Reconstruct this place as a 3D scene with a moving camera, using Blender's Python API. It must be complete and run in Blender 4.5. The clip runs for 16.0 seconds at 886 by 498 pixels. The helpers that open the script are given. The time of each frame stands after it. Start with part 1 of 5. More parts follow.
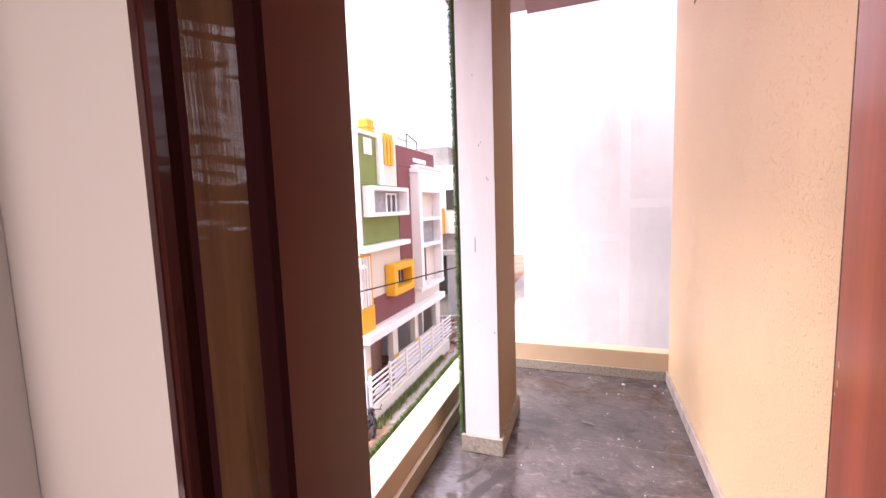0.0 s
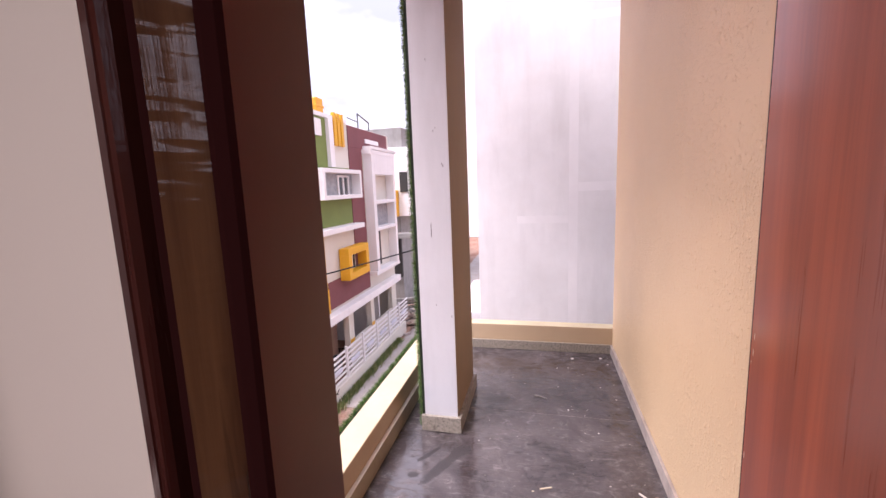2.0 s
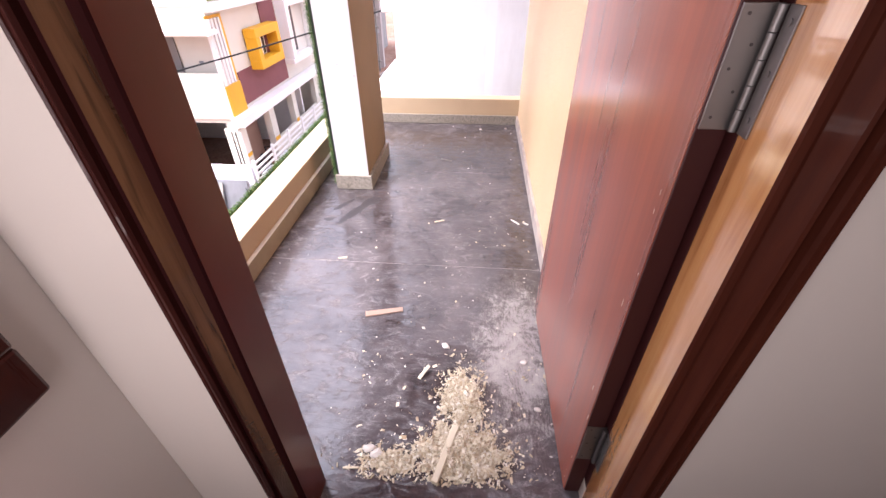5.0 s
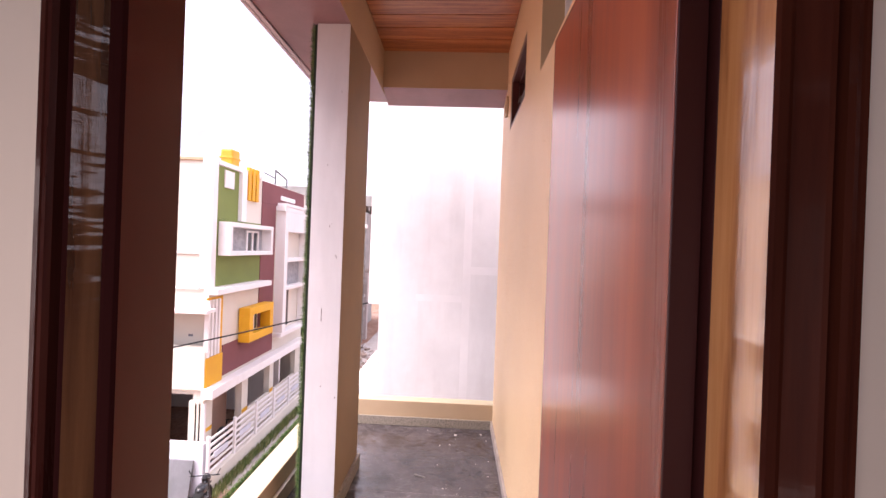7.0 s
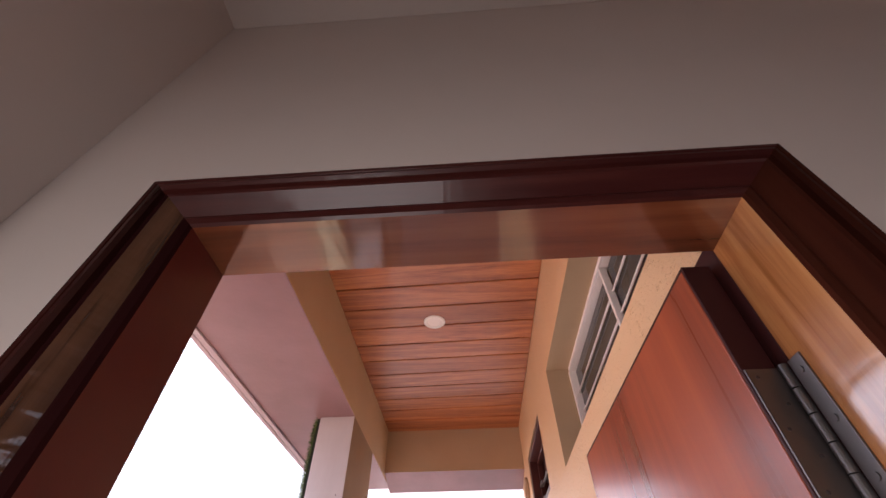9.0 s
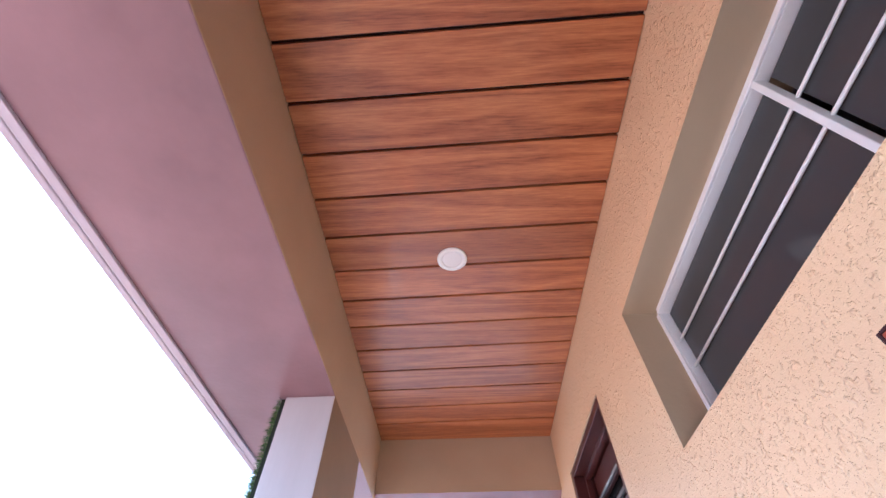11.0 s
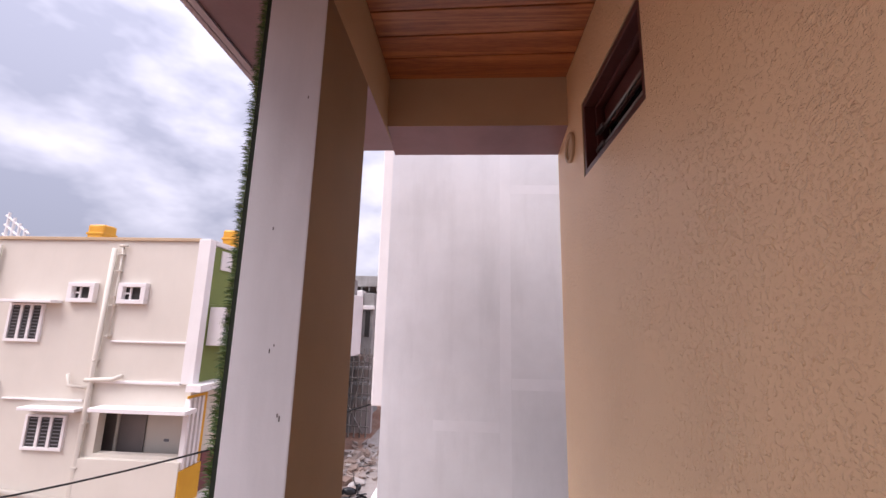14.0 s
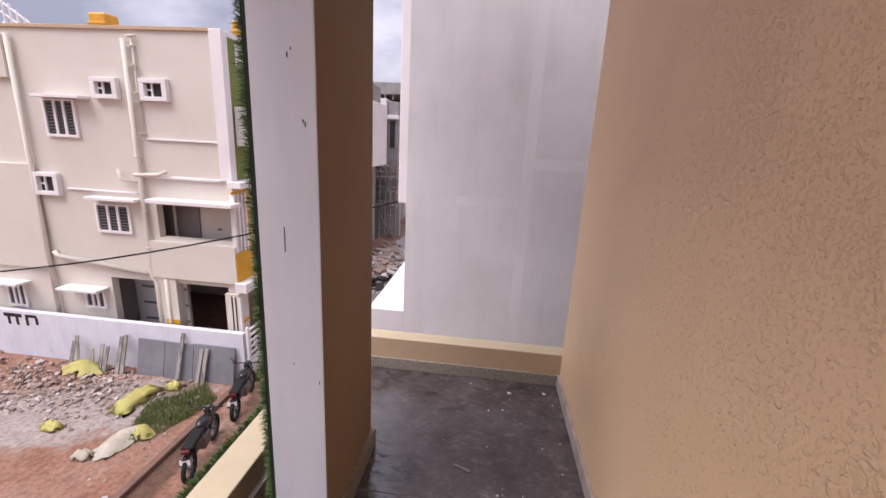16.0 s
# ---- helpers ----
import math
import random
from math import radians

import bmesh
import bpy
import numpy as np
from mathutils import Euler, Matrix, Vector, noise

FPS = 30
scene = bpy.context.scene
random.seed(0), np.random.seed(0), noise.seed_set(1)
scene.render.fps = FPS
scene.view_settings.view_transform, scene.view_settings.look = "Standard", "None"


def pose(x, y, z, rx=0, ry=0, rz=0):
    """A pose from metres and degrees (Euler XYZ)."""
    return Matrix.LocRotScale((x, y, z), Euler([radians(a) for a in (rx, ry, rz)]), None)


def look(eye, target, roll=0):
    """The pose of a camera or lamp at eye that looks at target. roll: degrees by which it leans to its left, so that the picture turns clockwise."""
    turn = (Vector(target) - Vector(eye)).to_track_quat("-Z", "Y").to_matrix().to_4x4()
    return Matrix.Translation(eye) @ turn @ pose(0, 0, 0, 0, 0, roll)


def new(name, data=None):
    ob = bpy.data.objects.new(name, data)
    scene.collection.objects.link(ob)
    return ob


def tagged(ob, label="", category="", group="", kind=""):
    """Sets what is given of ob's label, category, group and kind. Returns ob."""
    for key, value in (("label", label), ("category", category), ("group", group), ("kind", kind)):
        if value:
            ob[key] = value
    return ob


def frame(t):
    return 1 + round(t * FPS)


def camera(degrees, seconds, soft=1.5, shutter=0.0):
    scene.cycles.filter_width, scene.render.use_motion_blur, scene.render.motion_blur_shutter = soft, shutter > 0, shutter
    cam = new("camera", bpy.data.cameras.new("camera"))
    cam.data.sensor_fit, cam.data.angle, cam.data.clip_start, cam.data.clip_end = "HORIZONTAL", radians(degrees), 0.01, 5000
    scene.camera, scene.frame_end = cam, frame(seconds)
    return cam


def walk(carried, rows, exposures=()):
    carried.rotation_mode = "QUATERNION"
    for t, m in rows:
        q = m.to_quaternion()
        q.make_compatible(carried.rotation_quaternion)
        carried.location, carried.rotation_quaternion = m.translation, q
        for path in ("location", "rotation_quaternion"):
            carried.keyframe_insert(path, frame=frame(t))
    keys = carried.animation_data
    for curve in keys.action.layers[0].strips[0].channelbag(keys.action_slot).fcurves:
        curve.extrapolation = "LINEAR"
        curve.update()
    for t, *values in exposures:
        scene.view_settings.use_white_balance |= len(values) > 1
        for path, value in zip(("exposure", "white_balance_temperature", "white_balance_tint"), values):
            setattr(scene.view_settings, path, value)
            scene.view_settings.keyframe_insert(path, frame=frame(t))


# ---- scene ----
cam = camera(94.3, 16.0)
PATH = [
    (0, (-0.518, -1.971, 1.285), (-1.195, -0.1, 1.08), -1.9),
    (0.5, (-0.544, -1.968, 1.302), (-1.104, -0.065, 1.045), -1.6),
    (1, (-0.527, -1.981, 1.314), (-1.038, -0.067, 1.039), -1.9),
    (1.5, (-0.523, -1.992, 1.308), (-1.007, -0.072, 1.025), -2.0),
    (2, (-0.52, -1.988, 1.305), (-0.987, -0.066, 1.006), -2.2),
    (2.5, (-0.47, -2.031, 1.271), (-0.886, -0.119, 0.856), -1.9),
    (3, (-0.391, -2.109, 1.188), (-0.595, -0.312, 0.333), -0.2),
    (3.2, (-0.39, -2.162, 1.171), (-0.524, -0.472, 0.111), 0.7),
    (5.3, (-0.324, -2.187, 1.171), (-0.464, -0.578, -0.008), -0.4),
    (5.5, (-0.338, -2.175, 1.194), (-0.46, -0.496, 0.113), 0.7),
    (6, (-0.337, -2.181, 1.28), (-0.432, -0.351, 0.478), 1.8),
    (6.5, (-0.34, -2.172, 1.362), (-0.408, -0.22, 0.932), 2.5),
    (7, (-0.33, -2.203, 1.475), (-0.405, -0.204, 1.473), 2.1),
    (7.5, (-0.334, -2.213, 1.593), (-0.439, -0.265, 2.036), 1.0),
    (8, (-0.315, -2.25, 1.659), (-0.449, -0.446, 2.513), 0.2),
    (8.2, (-0.304, -2.258, 1.672), (-0.439, -0.529, 2.669), -0.1),
    (10.3, (-0.467, -1.496, 1.801), (-0.493, -0.486, 3.527), -1.6),
    (10.5, (-0.463, -1.421, 1.818), (-0.51, -0.36, 3.513), -0.5),
    (11, (-0.5, -1.335, 1.82), (-0.553, -0.095, 3.397), -0.3),
    (11.5, (-0.494, -1.258, 1.818), (-0.588, 0.169, 3.216), 0.5),
    (12, (-0.5, -1.209, 1.806), (-0.6, 0.387, 3.008), 0.7),
    (12.5, (-0.506, -1.17, 1.78), (-0.615, 0.56, 2.778), 1.0),
    (13, (-0.507, -1.134, 1.748), (-0.625, 0.698, 2.541), 1.3),
    (13.5, (-0.512, -1.107, 1.697), (-0.635, 0.8, 2.287), 1.5),
    (14, (-0.512, -1.083, 1.645), (-0.636, 0.878, 2.021), 1.4),
    (14.5, (-0.507, -1.068, 1.587), (-0.635, 0.922, 1.741), 1.2),
    (15, (-0.499, -1.064, 1.519), (-0.634, 0.93, 1.453), 1.3),
    (15.5, (-0.502, -1.066, 1.454), (-0.659, 0.907, 1.165), 1.7),
    (16, (-0.495, -1.07, 1.378), (-0.702, 0.855, 0.878), 2.9),
]
EXPOSURES = [
    (0, 2.05, 6650, 26), (0.7, 1.9, 6600, 28), (1.5, 1.6, 6450, 27), (2.5, 1.5, 6350, 25), (3, 1.68, 6450, 25), (5.5, 2.25, 6200, 20), (6.5, 1.96, 6600, 25), (7.5, 1.76, 6750, 28),
    (8.2, 1.78, 7200, 28), (10.3, 2.98, 4600, 1), (11, 2.78, 4680, 4), (11.5, 2.42, 5150, 12), (12, 2.08, 6350, 20), (12.5, 1.5, 6550, 23), (13.5, 0.92, 6500, 23), (14.5, 0.82, 6350, 23), (16, 0.66, 6400, 22),
]
walk(cam, [(t, look(eye, target, roll)) for t, eye, target, roll in PATH], EXPOSURES)

# ---- world, sun ----
world = bpy.data.worlds.new("overcast")
scene.world = world
world.use_nodes = True
wt = world.node_tree
wt.nodes.clear()
w_out = wt.nodes.new("ShaderNodeOutputWorld")
w_bg = wt.nodes.new("ShaderNodeBackground")
w_sky = wt.nodes.new("ShaderNodeTexSky")
w_sky.sky_type = "NISHITA"
w_sky.sun_disc = False
w_sky.sun_elevation = radians(60)
w_sky.sun_rotation = radians(233)
w_noise = wt.nodes.new("ShaderNodeTexNoise")
w_noise.inputs["Scale"].default_value = 2.3
w_noise.inputs["Detail"].default_value = 5
w_noise.inputs["Roughness"].default_value = 0.55
w_ramp = wt.nodes.new("ShaderNodeValToRGB")
w_ramp.color_ramp.elements[0].position = 0.40
w_ramp.color_ramp.elements[0].color = (3.1, 3.3, 3.95, 1)
w_ramp.color_ramp.elements[1].position = 0.63
w_ramp.color_ramp.elements[1].color = (7.2, 7.3, 7.9, 1)
w_mix = wt.nodes.new("ShaderNodeMixRGB")
w_mix.inputs[0].default_value = 0.9
w_tc = wt.nodes.new("ShaderNodeTexCoord")
w_map = wt.nodes.new("ShaderNodeMapping")
w_map.inputs["Scale"].default_value = (1.0, 1.0, 1.9)
wt.links.new(w_tc.outputs["Generated"], w_map.inputs["Vector"])
wt.links.new(w_map.outputs["Vector"], w_noise.inputs["Vector"])
w_sep = wt.nodes.new("ShaderNodeSeparateXYZ")
wt.links.new(w_tc.outputs["Generated"], w_sep.inputs[0])
w_zen = wt.nodes.new("ShaderNodeMapRange")
for key, value in (("From Min", 0.0), ("From Max", 0.85), ("To Min", 0.74), ("To Max", 1.95)):
    w_zen.inputs[key].default_value = value
wt.links.new(w_sep.outputs["Z"], w_zen.inputs["Value"])
w_gain = wt.nodes.new("ShaderNodeMixRGB")
w_gain.blend_type = "MULTIPLY"
w_gain.inputs[0].default_value = 1.0
wt.links.new(w_ramp.outputs[0], w_gain.inputs[1])
wt.links.new(w_zen.outputs[0], w_gain.inputs[2])
wt.links.new(w_noise.outputs["Fac"], w_ramp.inputs[0])
wt.links.new(w_sky.outputs[0], w_mix.inputs[1])
wt.links.new(w_gain.outputs[0], w_mix.inputs[2])
wt.links.new(w_mix.outputs[0], w_bg.inputs[0])
w_bg.inputs[1].default_value = 0.083
wt.links.new(w_bg.outputs[0], w_out.inputs[0])

# added fill lamp for the room, in front of window_3's opaque panes
room_fill = bpy.data.lights.new("room_fill_lamp", "AREA")
room_fill.shape, room_fill.size, room_fill.size_y = "RECTANGLE", 1.1, 1.1
room_fill.energy = 4.5
room_fill.color = (1.0, 0.94, 0.88)
new("room_fill_lamp", room_fill).matrix_world = look((-0.94, -2.62, 1.1), (-0.7, -1.75, 0.95))

sun_data = bpy.data.lights.new("sun", "SUN")
sun_data.energy = 2.5
sun_data.angle = radians(45)
sun_data.color = (1.0, 0.96, 0.9)
sun = new("sun", sun_data)
sun.matrix_world = look((-6, -4.5, 13), (0, 0, 0))


# ---- materials ----
def mat(name, color=(0.5, 0.5, 0.5), rough=0.6, metal=0.0):
    m = bpy.data.materials.new(name)
    m.use_nodes = True
    b = m.node_tree.nodes["Principled BSDF"]
    b.inputs["Base Color"].default_value = (*color, 1)
    b.inputs["Roughness"].default_value = rough
    b.inputs["Metallic"].default_value = metal
    return m


def bsdf(m):
    return m.node_tree.nodes["Principled BSDF"]


def coords(m, scale=(1, 1, 1)):
    nt = m.node_tree
    tc = nt.nodes.new("ShaderNodeTexCoord")
    mp = nt.nodes.new("ShaderNodeMapping")
    mp.inputs["Scale"].default_value = scale
    nt.links.new(tc.outputs["Object"], mp.inputs["Vector"])
    return mp.outputs["Vector"]


def noise_tex(m, vec, scale, detail=4, rough=0.55, dist=0.0):
    n = m.node_tree.nodes.new("ShaderNodeTexNoise")
    n.inputs["Scale"].default_value = scale
    n.inputs["Detail"].default_value = detail
    n.inputs["Roughness"].default_value = rough
    n.inputs["Distortion"].default_value = dist
    m.node_tree.links.new(vec, n.inputs["Vector"])
    return n.outputs["Fac"]


def ramp(m, fac, stops):
    r = m.node_tree.nodes.new("ShaderNodeValToRGB")
    els = r.color_ramp.elements
    while len(els) < len(stops):
        els.new(0.5)
    for e, (p, c) in zip(els, stops):
        e.position = p
        e.color = (*c, 1) if len(c) == 3 else c
    m.node_tree.links.new(fac, r.inputs[0])
    return r.outputs["Color"]


def mixc(m, a, b, fac, mode="MIX"):
    x = m.node_tree.nodes.new("ShaderNodeMixRGB")
    x.blend_type = mode
    for sock, v in ((0, fac), (1, a), (2, b)):
        if hasattr(v, "is_output"):
            m.node_tree.links.new(v, x.inputs[sock])
        else:
            x.inputs[sock].default_value = v if sock == 0 else (*v, 1)
    return x.outputs[0]


def maths(m, op, a, b=0.0):
    x = m.node_tree.nodes.new("ShaderNodeMath")
    x.operation = op
    for i, v in enumerate((a, b)):
        if hasattr(v, "is_output"):
            m.node_tree.links.new(v, x.inputs[i])
        else:
            x.inputs[i].default_value = v
    return x.outputs[0]


def bump(m, height, strength=0.3, dist=0.01):
    b = m.node_tree.nodes.new("ShaderNodeBump")
    b.inputs["Strength"].default_value = strength
    b.inputs["Distance"].default_value = dist
    m.node_tree.links.new(height, b.inputs["Height"])
    m.node_tree.links.new(b.outputs[0], bsdf(m).inputs["Normal"])


def set_in(m, name, v):
    m.node_tree.links.new(v, bsdf(m).inputs[name])


def plaster(name, c1, c2, rough=0.75, blotch=1.6, grain=60, strength=0.15, stain=0.0):
    m = mat(name, c1, rough)
    v = coords(m)
    big = noise_tex(m, v, blotch, 5, 0.6)
    col = mixc(m, c1, c2, ramp(m, big, [(0.35, (0, 0, 0)), (0.68, (1, 1, 1))]))
    if stain:
        v2 = coords(m, (2.2, 2.2, 0.35))
        s = ramp(m, noise_tex(m, v2, 2.4, 6, 0.65), [(0.48, (0, 0, 0)), (0.75, (1, 1, 1))])
        col = mixc(m, col, tuple(k * 0.72 for k in c2), maths(m, "MULTIPLY", s, stain))
    set_in(m, "Base Color", col)
    bump(m, noise_tex(m, v, grain, 4, 0.6), strength, 0.004)
    return m


def stucco(name, c1, c2):
    """Roller-textured plaster: scattered raised blobs and short worms over a flatter, finely grained ground."""
    m = mat(name, c1, 0.42)
    v = coords(m)
    n = noise_tex(m, v, 66, 2.4, 0.55, 0.25)
    patch = maths(m, "SUBTRACT", noise_tex(m, v, 3.4, 3, 0.6), 0.5)
    lumps = ramp(m, maths(m, "ADD", n, maths(m, "MULTIPLY", patch, 0.42)), [(0.55, (0, 0, 0)), (0.73, (1, 1, 1))])
    small = ramp(m, maths(m, "ADD", noise_tex(m, v, 150, 2.0, 0.5, 0.2), maths(m, "MULTIPLY", patch, 0.3)), [(0.57, (0, 0, 0)), (0.72, (1, 1, 1))])
    fine = noise_tex(m, v, 300, 3, 0.65)
    h = maths(m, "ADD", lumps, maths(m, "ADD", maths(m, "MULTIPLY", small, 0.42), maths(m, "MULTIPLY", fine, 0.22)))
    bump(m, h, 1.0, 0.0033)
    big = noise_tex(m, v, 1.3, 4, 0.6)
    col = mixc(m, c1, c2, ramp(m, big, [(0.35, (0, 0, 0)), (0.7, (1, 1, 1))]))
    # raised blobs slightly paler, a little of their highlight held in the colour
    col = mixc(m, col, tuple(k * 1.07 for k in c1), maths(m, "MULTIPLY", lumps, 0.75))
    set_in(m, "Base Color", col)
    return m


def wood(name, dark, mid, light, axis="z", rough=0.35, fine=26.0, coat=0.0, per_piece=0.0, figure=3.2, ringy=0.5, rings_n=9.0, along=0.0, ripple_amt=1.2, streak=0.0, rest=0.25):
    m = mat(name, mid, rough)
    sc = {"x": (0.055, 1, 1), "y": (1, 0.09, 1), "z": (1, 1, 0.06)}[axis]
    if along:
        sc = tuple(along if k < 1 else 1 for k in sc)
    nt = m.node_tree
    v = coords(m, sc)
    if per_piece:
        g = nt.nodes.new("ShaderNodeNewGeometry")
        add = nt.nodes.new("ShaderNodeVectorMath")
        comb = nt.nodes.new("ShaderNodeCombineXYZ")
        nt.links.new(maths(m, "MULTIPLY", g.outputs["Random Per Island"], 37.0), comb.inputs[0])
        nt.links.new(maths(m, "MULTIPLY", g.outputs["Random Per Island"], 11.0), comb.inputs[1])
        nt.links.new(v, add.inputs[0])
        nt.links.new(comb.outputs[0], add.inputs[1])
        v = add.outputs[0]
    fig = noise_tex(m, v, figure, 3, 0.5, 0.6)
    rings = nt.nodes.new("ShaderNodeMath")
    rings.operation = "PINGPONG"
    nt.links.new(maths(m, "MULTIPLY", fig, rings_n), rings.inputs[0])
    rings.inputs[1].default_value = 1.0
    grain = noise_tex(m, v, fine, 6, 0.65, 0.3)
    t = maths(m, "ADD", maths(m, "MULTIPLY", rings.outputs[0], ringy), maths(m, "MULTIPLY", grain, 1.0 - ringy * 0.5))
    col = ramp(m, t, [(0.3, dark), (0.58, mid), (0.92, light)])
    if streak:
        s = ramp(m, noise_tex(m, v, fine * 1.7, 3, 0.5, 0.4), [(0.56, (0, 0, 0)), (0.66, (1, 1, 1))])
        col = mixc(m, col, tuple(k * 0.55 for k in dark), maths(m, "MULTIPLY", s, streak))
        blot = ramp(m, noise_tex(m, coords(m, (2, 2, 0.7)), 2.2, 5, 0.6), [(0.45, (1, 1, 1)), (0.72, (0.62, 0.6, 0.62))])
        col = mixc(m, col, blot, 1.0, "MULTIPLY")
    if per_piece:
        shade = ramp(m, g.outputs["Random Per Island"], [(0.0, (1 - per_piece,) * 3), (1.0, (1 + per_piece * 0.4,) * 3)])
        col = mixc(m, col, shade, 1.0, "MULTIPLY")
    set_in(m, "Base Color", col)
    set_in(m, "Roughness", ramp(m, grain, [(0.3, (rough * 0.8,) * 3), (0.8, (min(1, rough * 1.35),) * 3)]))
    if coat:
        bsdf(m).inputs["Coat Weight"].default_value = coat
        bsdf(m).inputs["Coat Roughness"].default_value = 0.09
    if coat:
        ripple = noise_tex(m, coords(m, {"x": (9, 2, 2), "y": (2, 9, 2), "z": (2, 2, 9)}[axis]), 2.5, 3, 0.5)
        t = maths(m, "ADD", maths(m, "MULTIPLY", t, 0.5), maths(m, "MULTIPLY", ripple, ripple_amt))
    bump(m, t, rest, 0.0025)
    if coat:
        nt.links.new(bsdf(m).inputs["Normal"].links[0].from_socket, bsdf(m).inputs["Coat Normal"])
    return m


M_TAN = stucco("tan_textured_plaster", (0.82, 0.585, 0.345), (0.75, 0.53, 0.312))
M_TAN_SMOOTH = plaster("tan_smooth_paint", (0.52, 0.385, 0.25), (0.465, 0.34, 0.22))
# smoother, darker tan for the faces inside the wall's openings
M_REVEAL = plaster("olive_tan_reveal", (0.47, 0.36, 0.23), (0.43, 0.325, 0.205))
# tan paint darkened: the shade on the column's inner side is in the colour
M_COLUMN_SHADED = plaster("shade_darkened_tan_paint", (0.29, 0.198, 0.118), (0.245, 0.168, 0.10), strength=0.25)
M_COLUMN = plaster("white_column_paint", (0.61, 0.61, 0.645), (0.53, 0.53, 0.56), stain=0.35)
M_CREAM_TOP = plaster("cream_coping_paint", (0.54, 0.46, 0.31), (0.47, 0.39, 0.26), stain=0.3)
M_SOFFIT = plaster("mauve_soffit_paint", (0.275, 0.158, 0.178), (0.205, 0.118, 0.134), rough=0.32, blotch=2.6)
M_ROOM = plaster("room_wall_paint", (0.66, 0.58, 0.53), (0.62, 0.54, 0.49), rough=0.45, blotch=0.8, strength=0.06)
M_NEIGHBOUR = plaster("raw_white_render", (0.735, 0.745, 0.785), (0.63, 0.638, 0.67), rough=0.85, blotch=1.5, grain=35, strength=0.12, stain=0.3)
M_PLANK = wood("ceiling_board_wood", (0.195, 0.053, 0.020), (0.405, 0.135, 0.047), (0.60, 0.245, 0.082), "x", 0.38, 200, 0.15, 0.16, 8.0, 0.3, 12.0, 0.065)
M_VENEER = wood("door_veneer", (0.16, 0.042, 0.026), (0.37, 0.088, 0.042), (0.56, 0.158, 0.062), "z", 0.3, 8, 1.0, 0.0, 2.6, 0.0, 3.0, 0.04, 0.3, 0.0, 0.06)
bsdf(M_VENEER).inputs["Specular IOR Level"].default_value = 0.15
bsdf(M_VENEER).inputs["Coat Roughness"].default_value = 0.19
M_JAMB = wood("varnished_frame_wood", (0.024, 0.006, 0.005), (0.043, 0.010, 0.008), (0.07, 0.018, 0.012), "z", 0.3, 40, 0.6, 0.0, 6.0, 0.25)
bsdf(M_JAMB).inputs["Specular IOR Level"].default_value = 0.14
M_JAMB_DARK = wood("dark_brown_varnished_wood", (0.026, 0.006, 0.004), (0.049, 0.0115, 0.0068), (0.074, 0.019, 0.010), "z", 0.4, 40, 0.22, 0.0, 6.0, 0.25)
bsdf(M_JAMB_DARK).inputs["Specular IOR Level"].default_value = 0.05
# red-brown frame varnish paled to honey: daylight on the right jamb put into colour
M_JAMB_LIT = wood("daylit_jamb_varnish", (0.22, 0.075, 0.018), (0.50, 0.225, 0.08), (0.64, 0.33, 0.13), "z", 0.14, 40, 1.0, 0.0, 6.0, 0.25)
bsdf(M_JAMB_LIT).inputs["Coat IOR"].default_value = 1.9
bsdf(M_JAMB_LIT).inputs["Specular IOR Level"].default_value = 0.8
M_HONEY_X = wood("honey_varnished_head", (0.09, 0.026, 0.012), (0.16, 0.048, 0.02), (0.22, 0.075, 0.03), "x", 0.12, 40, 1.0, 0.0, 6.0, 0.25)
M_HEAD = wood("varnished_head_wood", (0.028, 0.006, 0.006), (0.05, 0.010, 0.009), (0.08, 0.018, 0.013), "x", 0.33, 40, 0.25, 0.0, 3.0, 0.3)
bsdf(M_HEAD).inputs["Specular IOR Level"].default_value = 0.2
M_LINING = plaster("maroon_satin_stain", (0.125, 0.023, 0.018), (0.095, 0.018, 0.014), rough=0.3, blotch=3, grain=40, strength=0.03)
bsdf(M_LINING).inputs["Specular IOR Level"].default_value = 0.32
M_BANDGLOSS = wood("glossy_brown_varnish", (0.035, 0.012, 0.008), (0.075, 0.03, 0.015), (0.13, 0.06, 0.028), "z", 0.09, 60, 1.0, 0.0, 5.0, 0.5, 9.0, 0.05, 3.2, 0.55, 0.6)
M_EDGE = mat("dark_maroon_lacquer", (0.04, 0.009, 0.009), 0.5)
bsdf(M_EDGE).inputs["Specular IOR Level"].default_value = 0.25
# near-black with hardly any shine, for the moulding facets beside the gloss band
M_GAP = mat("near_black_matte_moulding", (0.020, 0.004, 0.004), 0.85)
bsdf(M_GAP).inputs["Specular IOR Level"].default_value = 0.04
M_SCREW = mat("dark_screw_hole", (0.05, 0.04, 0.04), 0.5)
M_DRIP = plaster("pale_drip_edge_paint", (0.50, 0.44, 0.50), (0.43, 0.375, 0.43))
M_VENTWOOD = plaster("dark_maroon_ventilator_stain", (0.085, 0.022, 0.018), (0.065, 0.016, 0.014), rough=0.4, blotch=5, grain=90, strength=0.1)
M_GROOVE = mat("dark_groove_wood", (0.022, 0.007, 0.005), 0.9)
M_STEEL = mat("brushed_steel", (0.22, 0.205, 0.20), 0.45, 1.0)
M_WHITE = mat("white_powder_coat", (0.84, 0.84, 0.85), 0.4)
M_LAMP = mat("lamp_plastic", (0.86, 0.85, 0.83), 0.4)
M_GLASS = mat("tinted_glass", (0.055, 0.06, 0.065), 0.05)
# near-black for panels that stand in for unlit depth behind openings
M_DARK = mat("unlit_interior_stand_in", (0.03, 0.028, 0.026), 0.8)


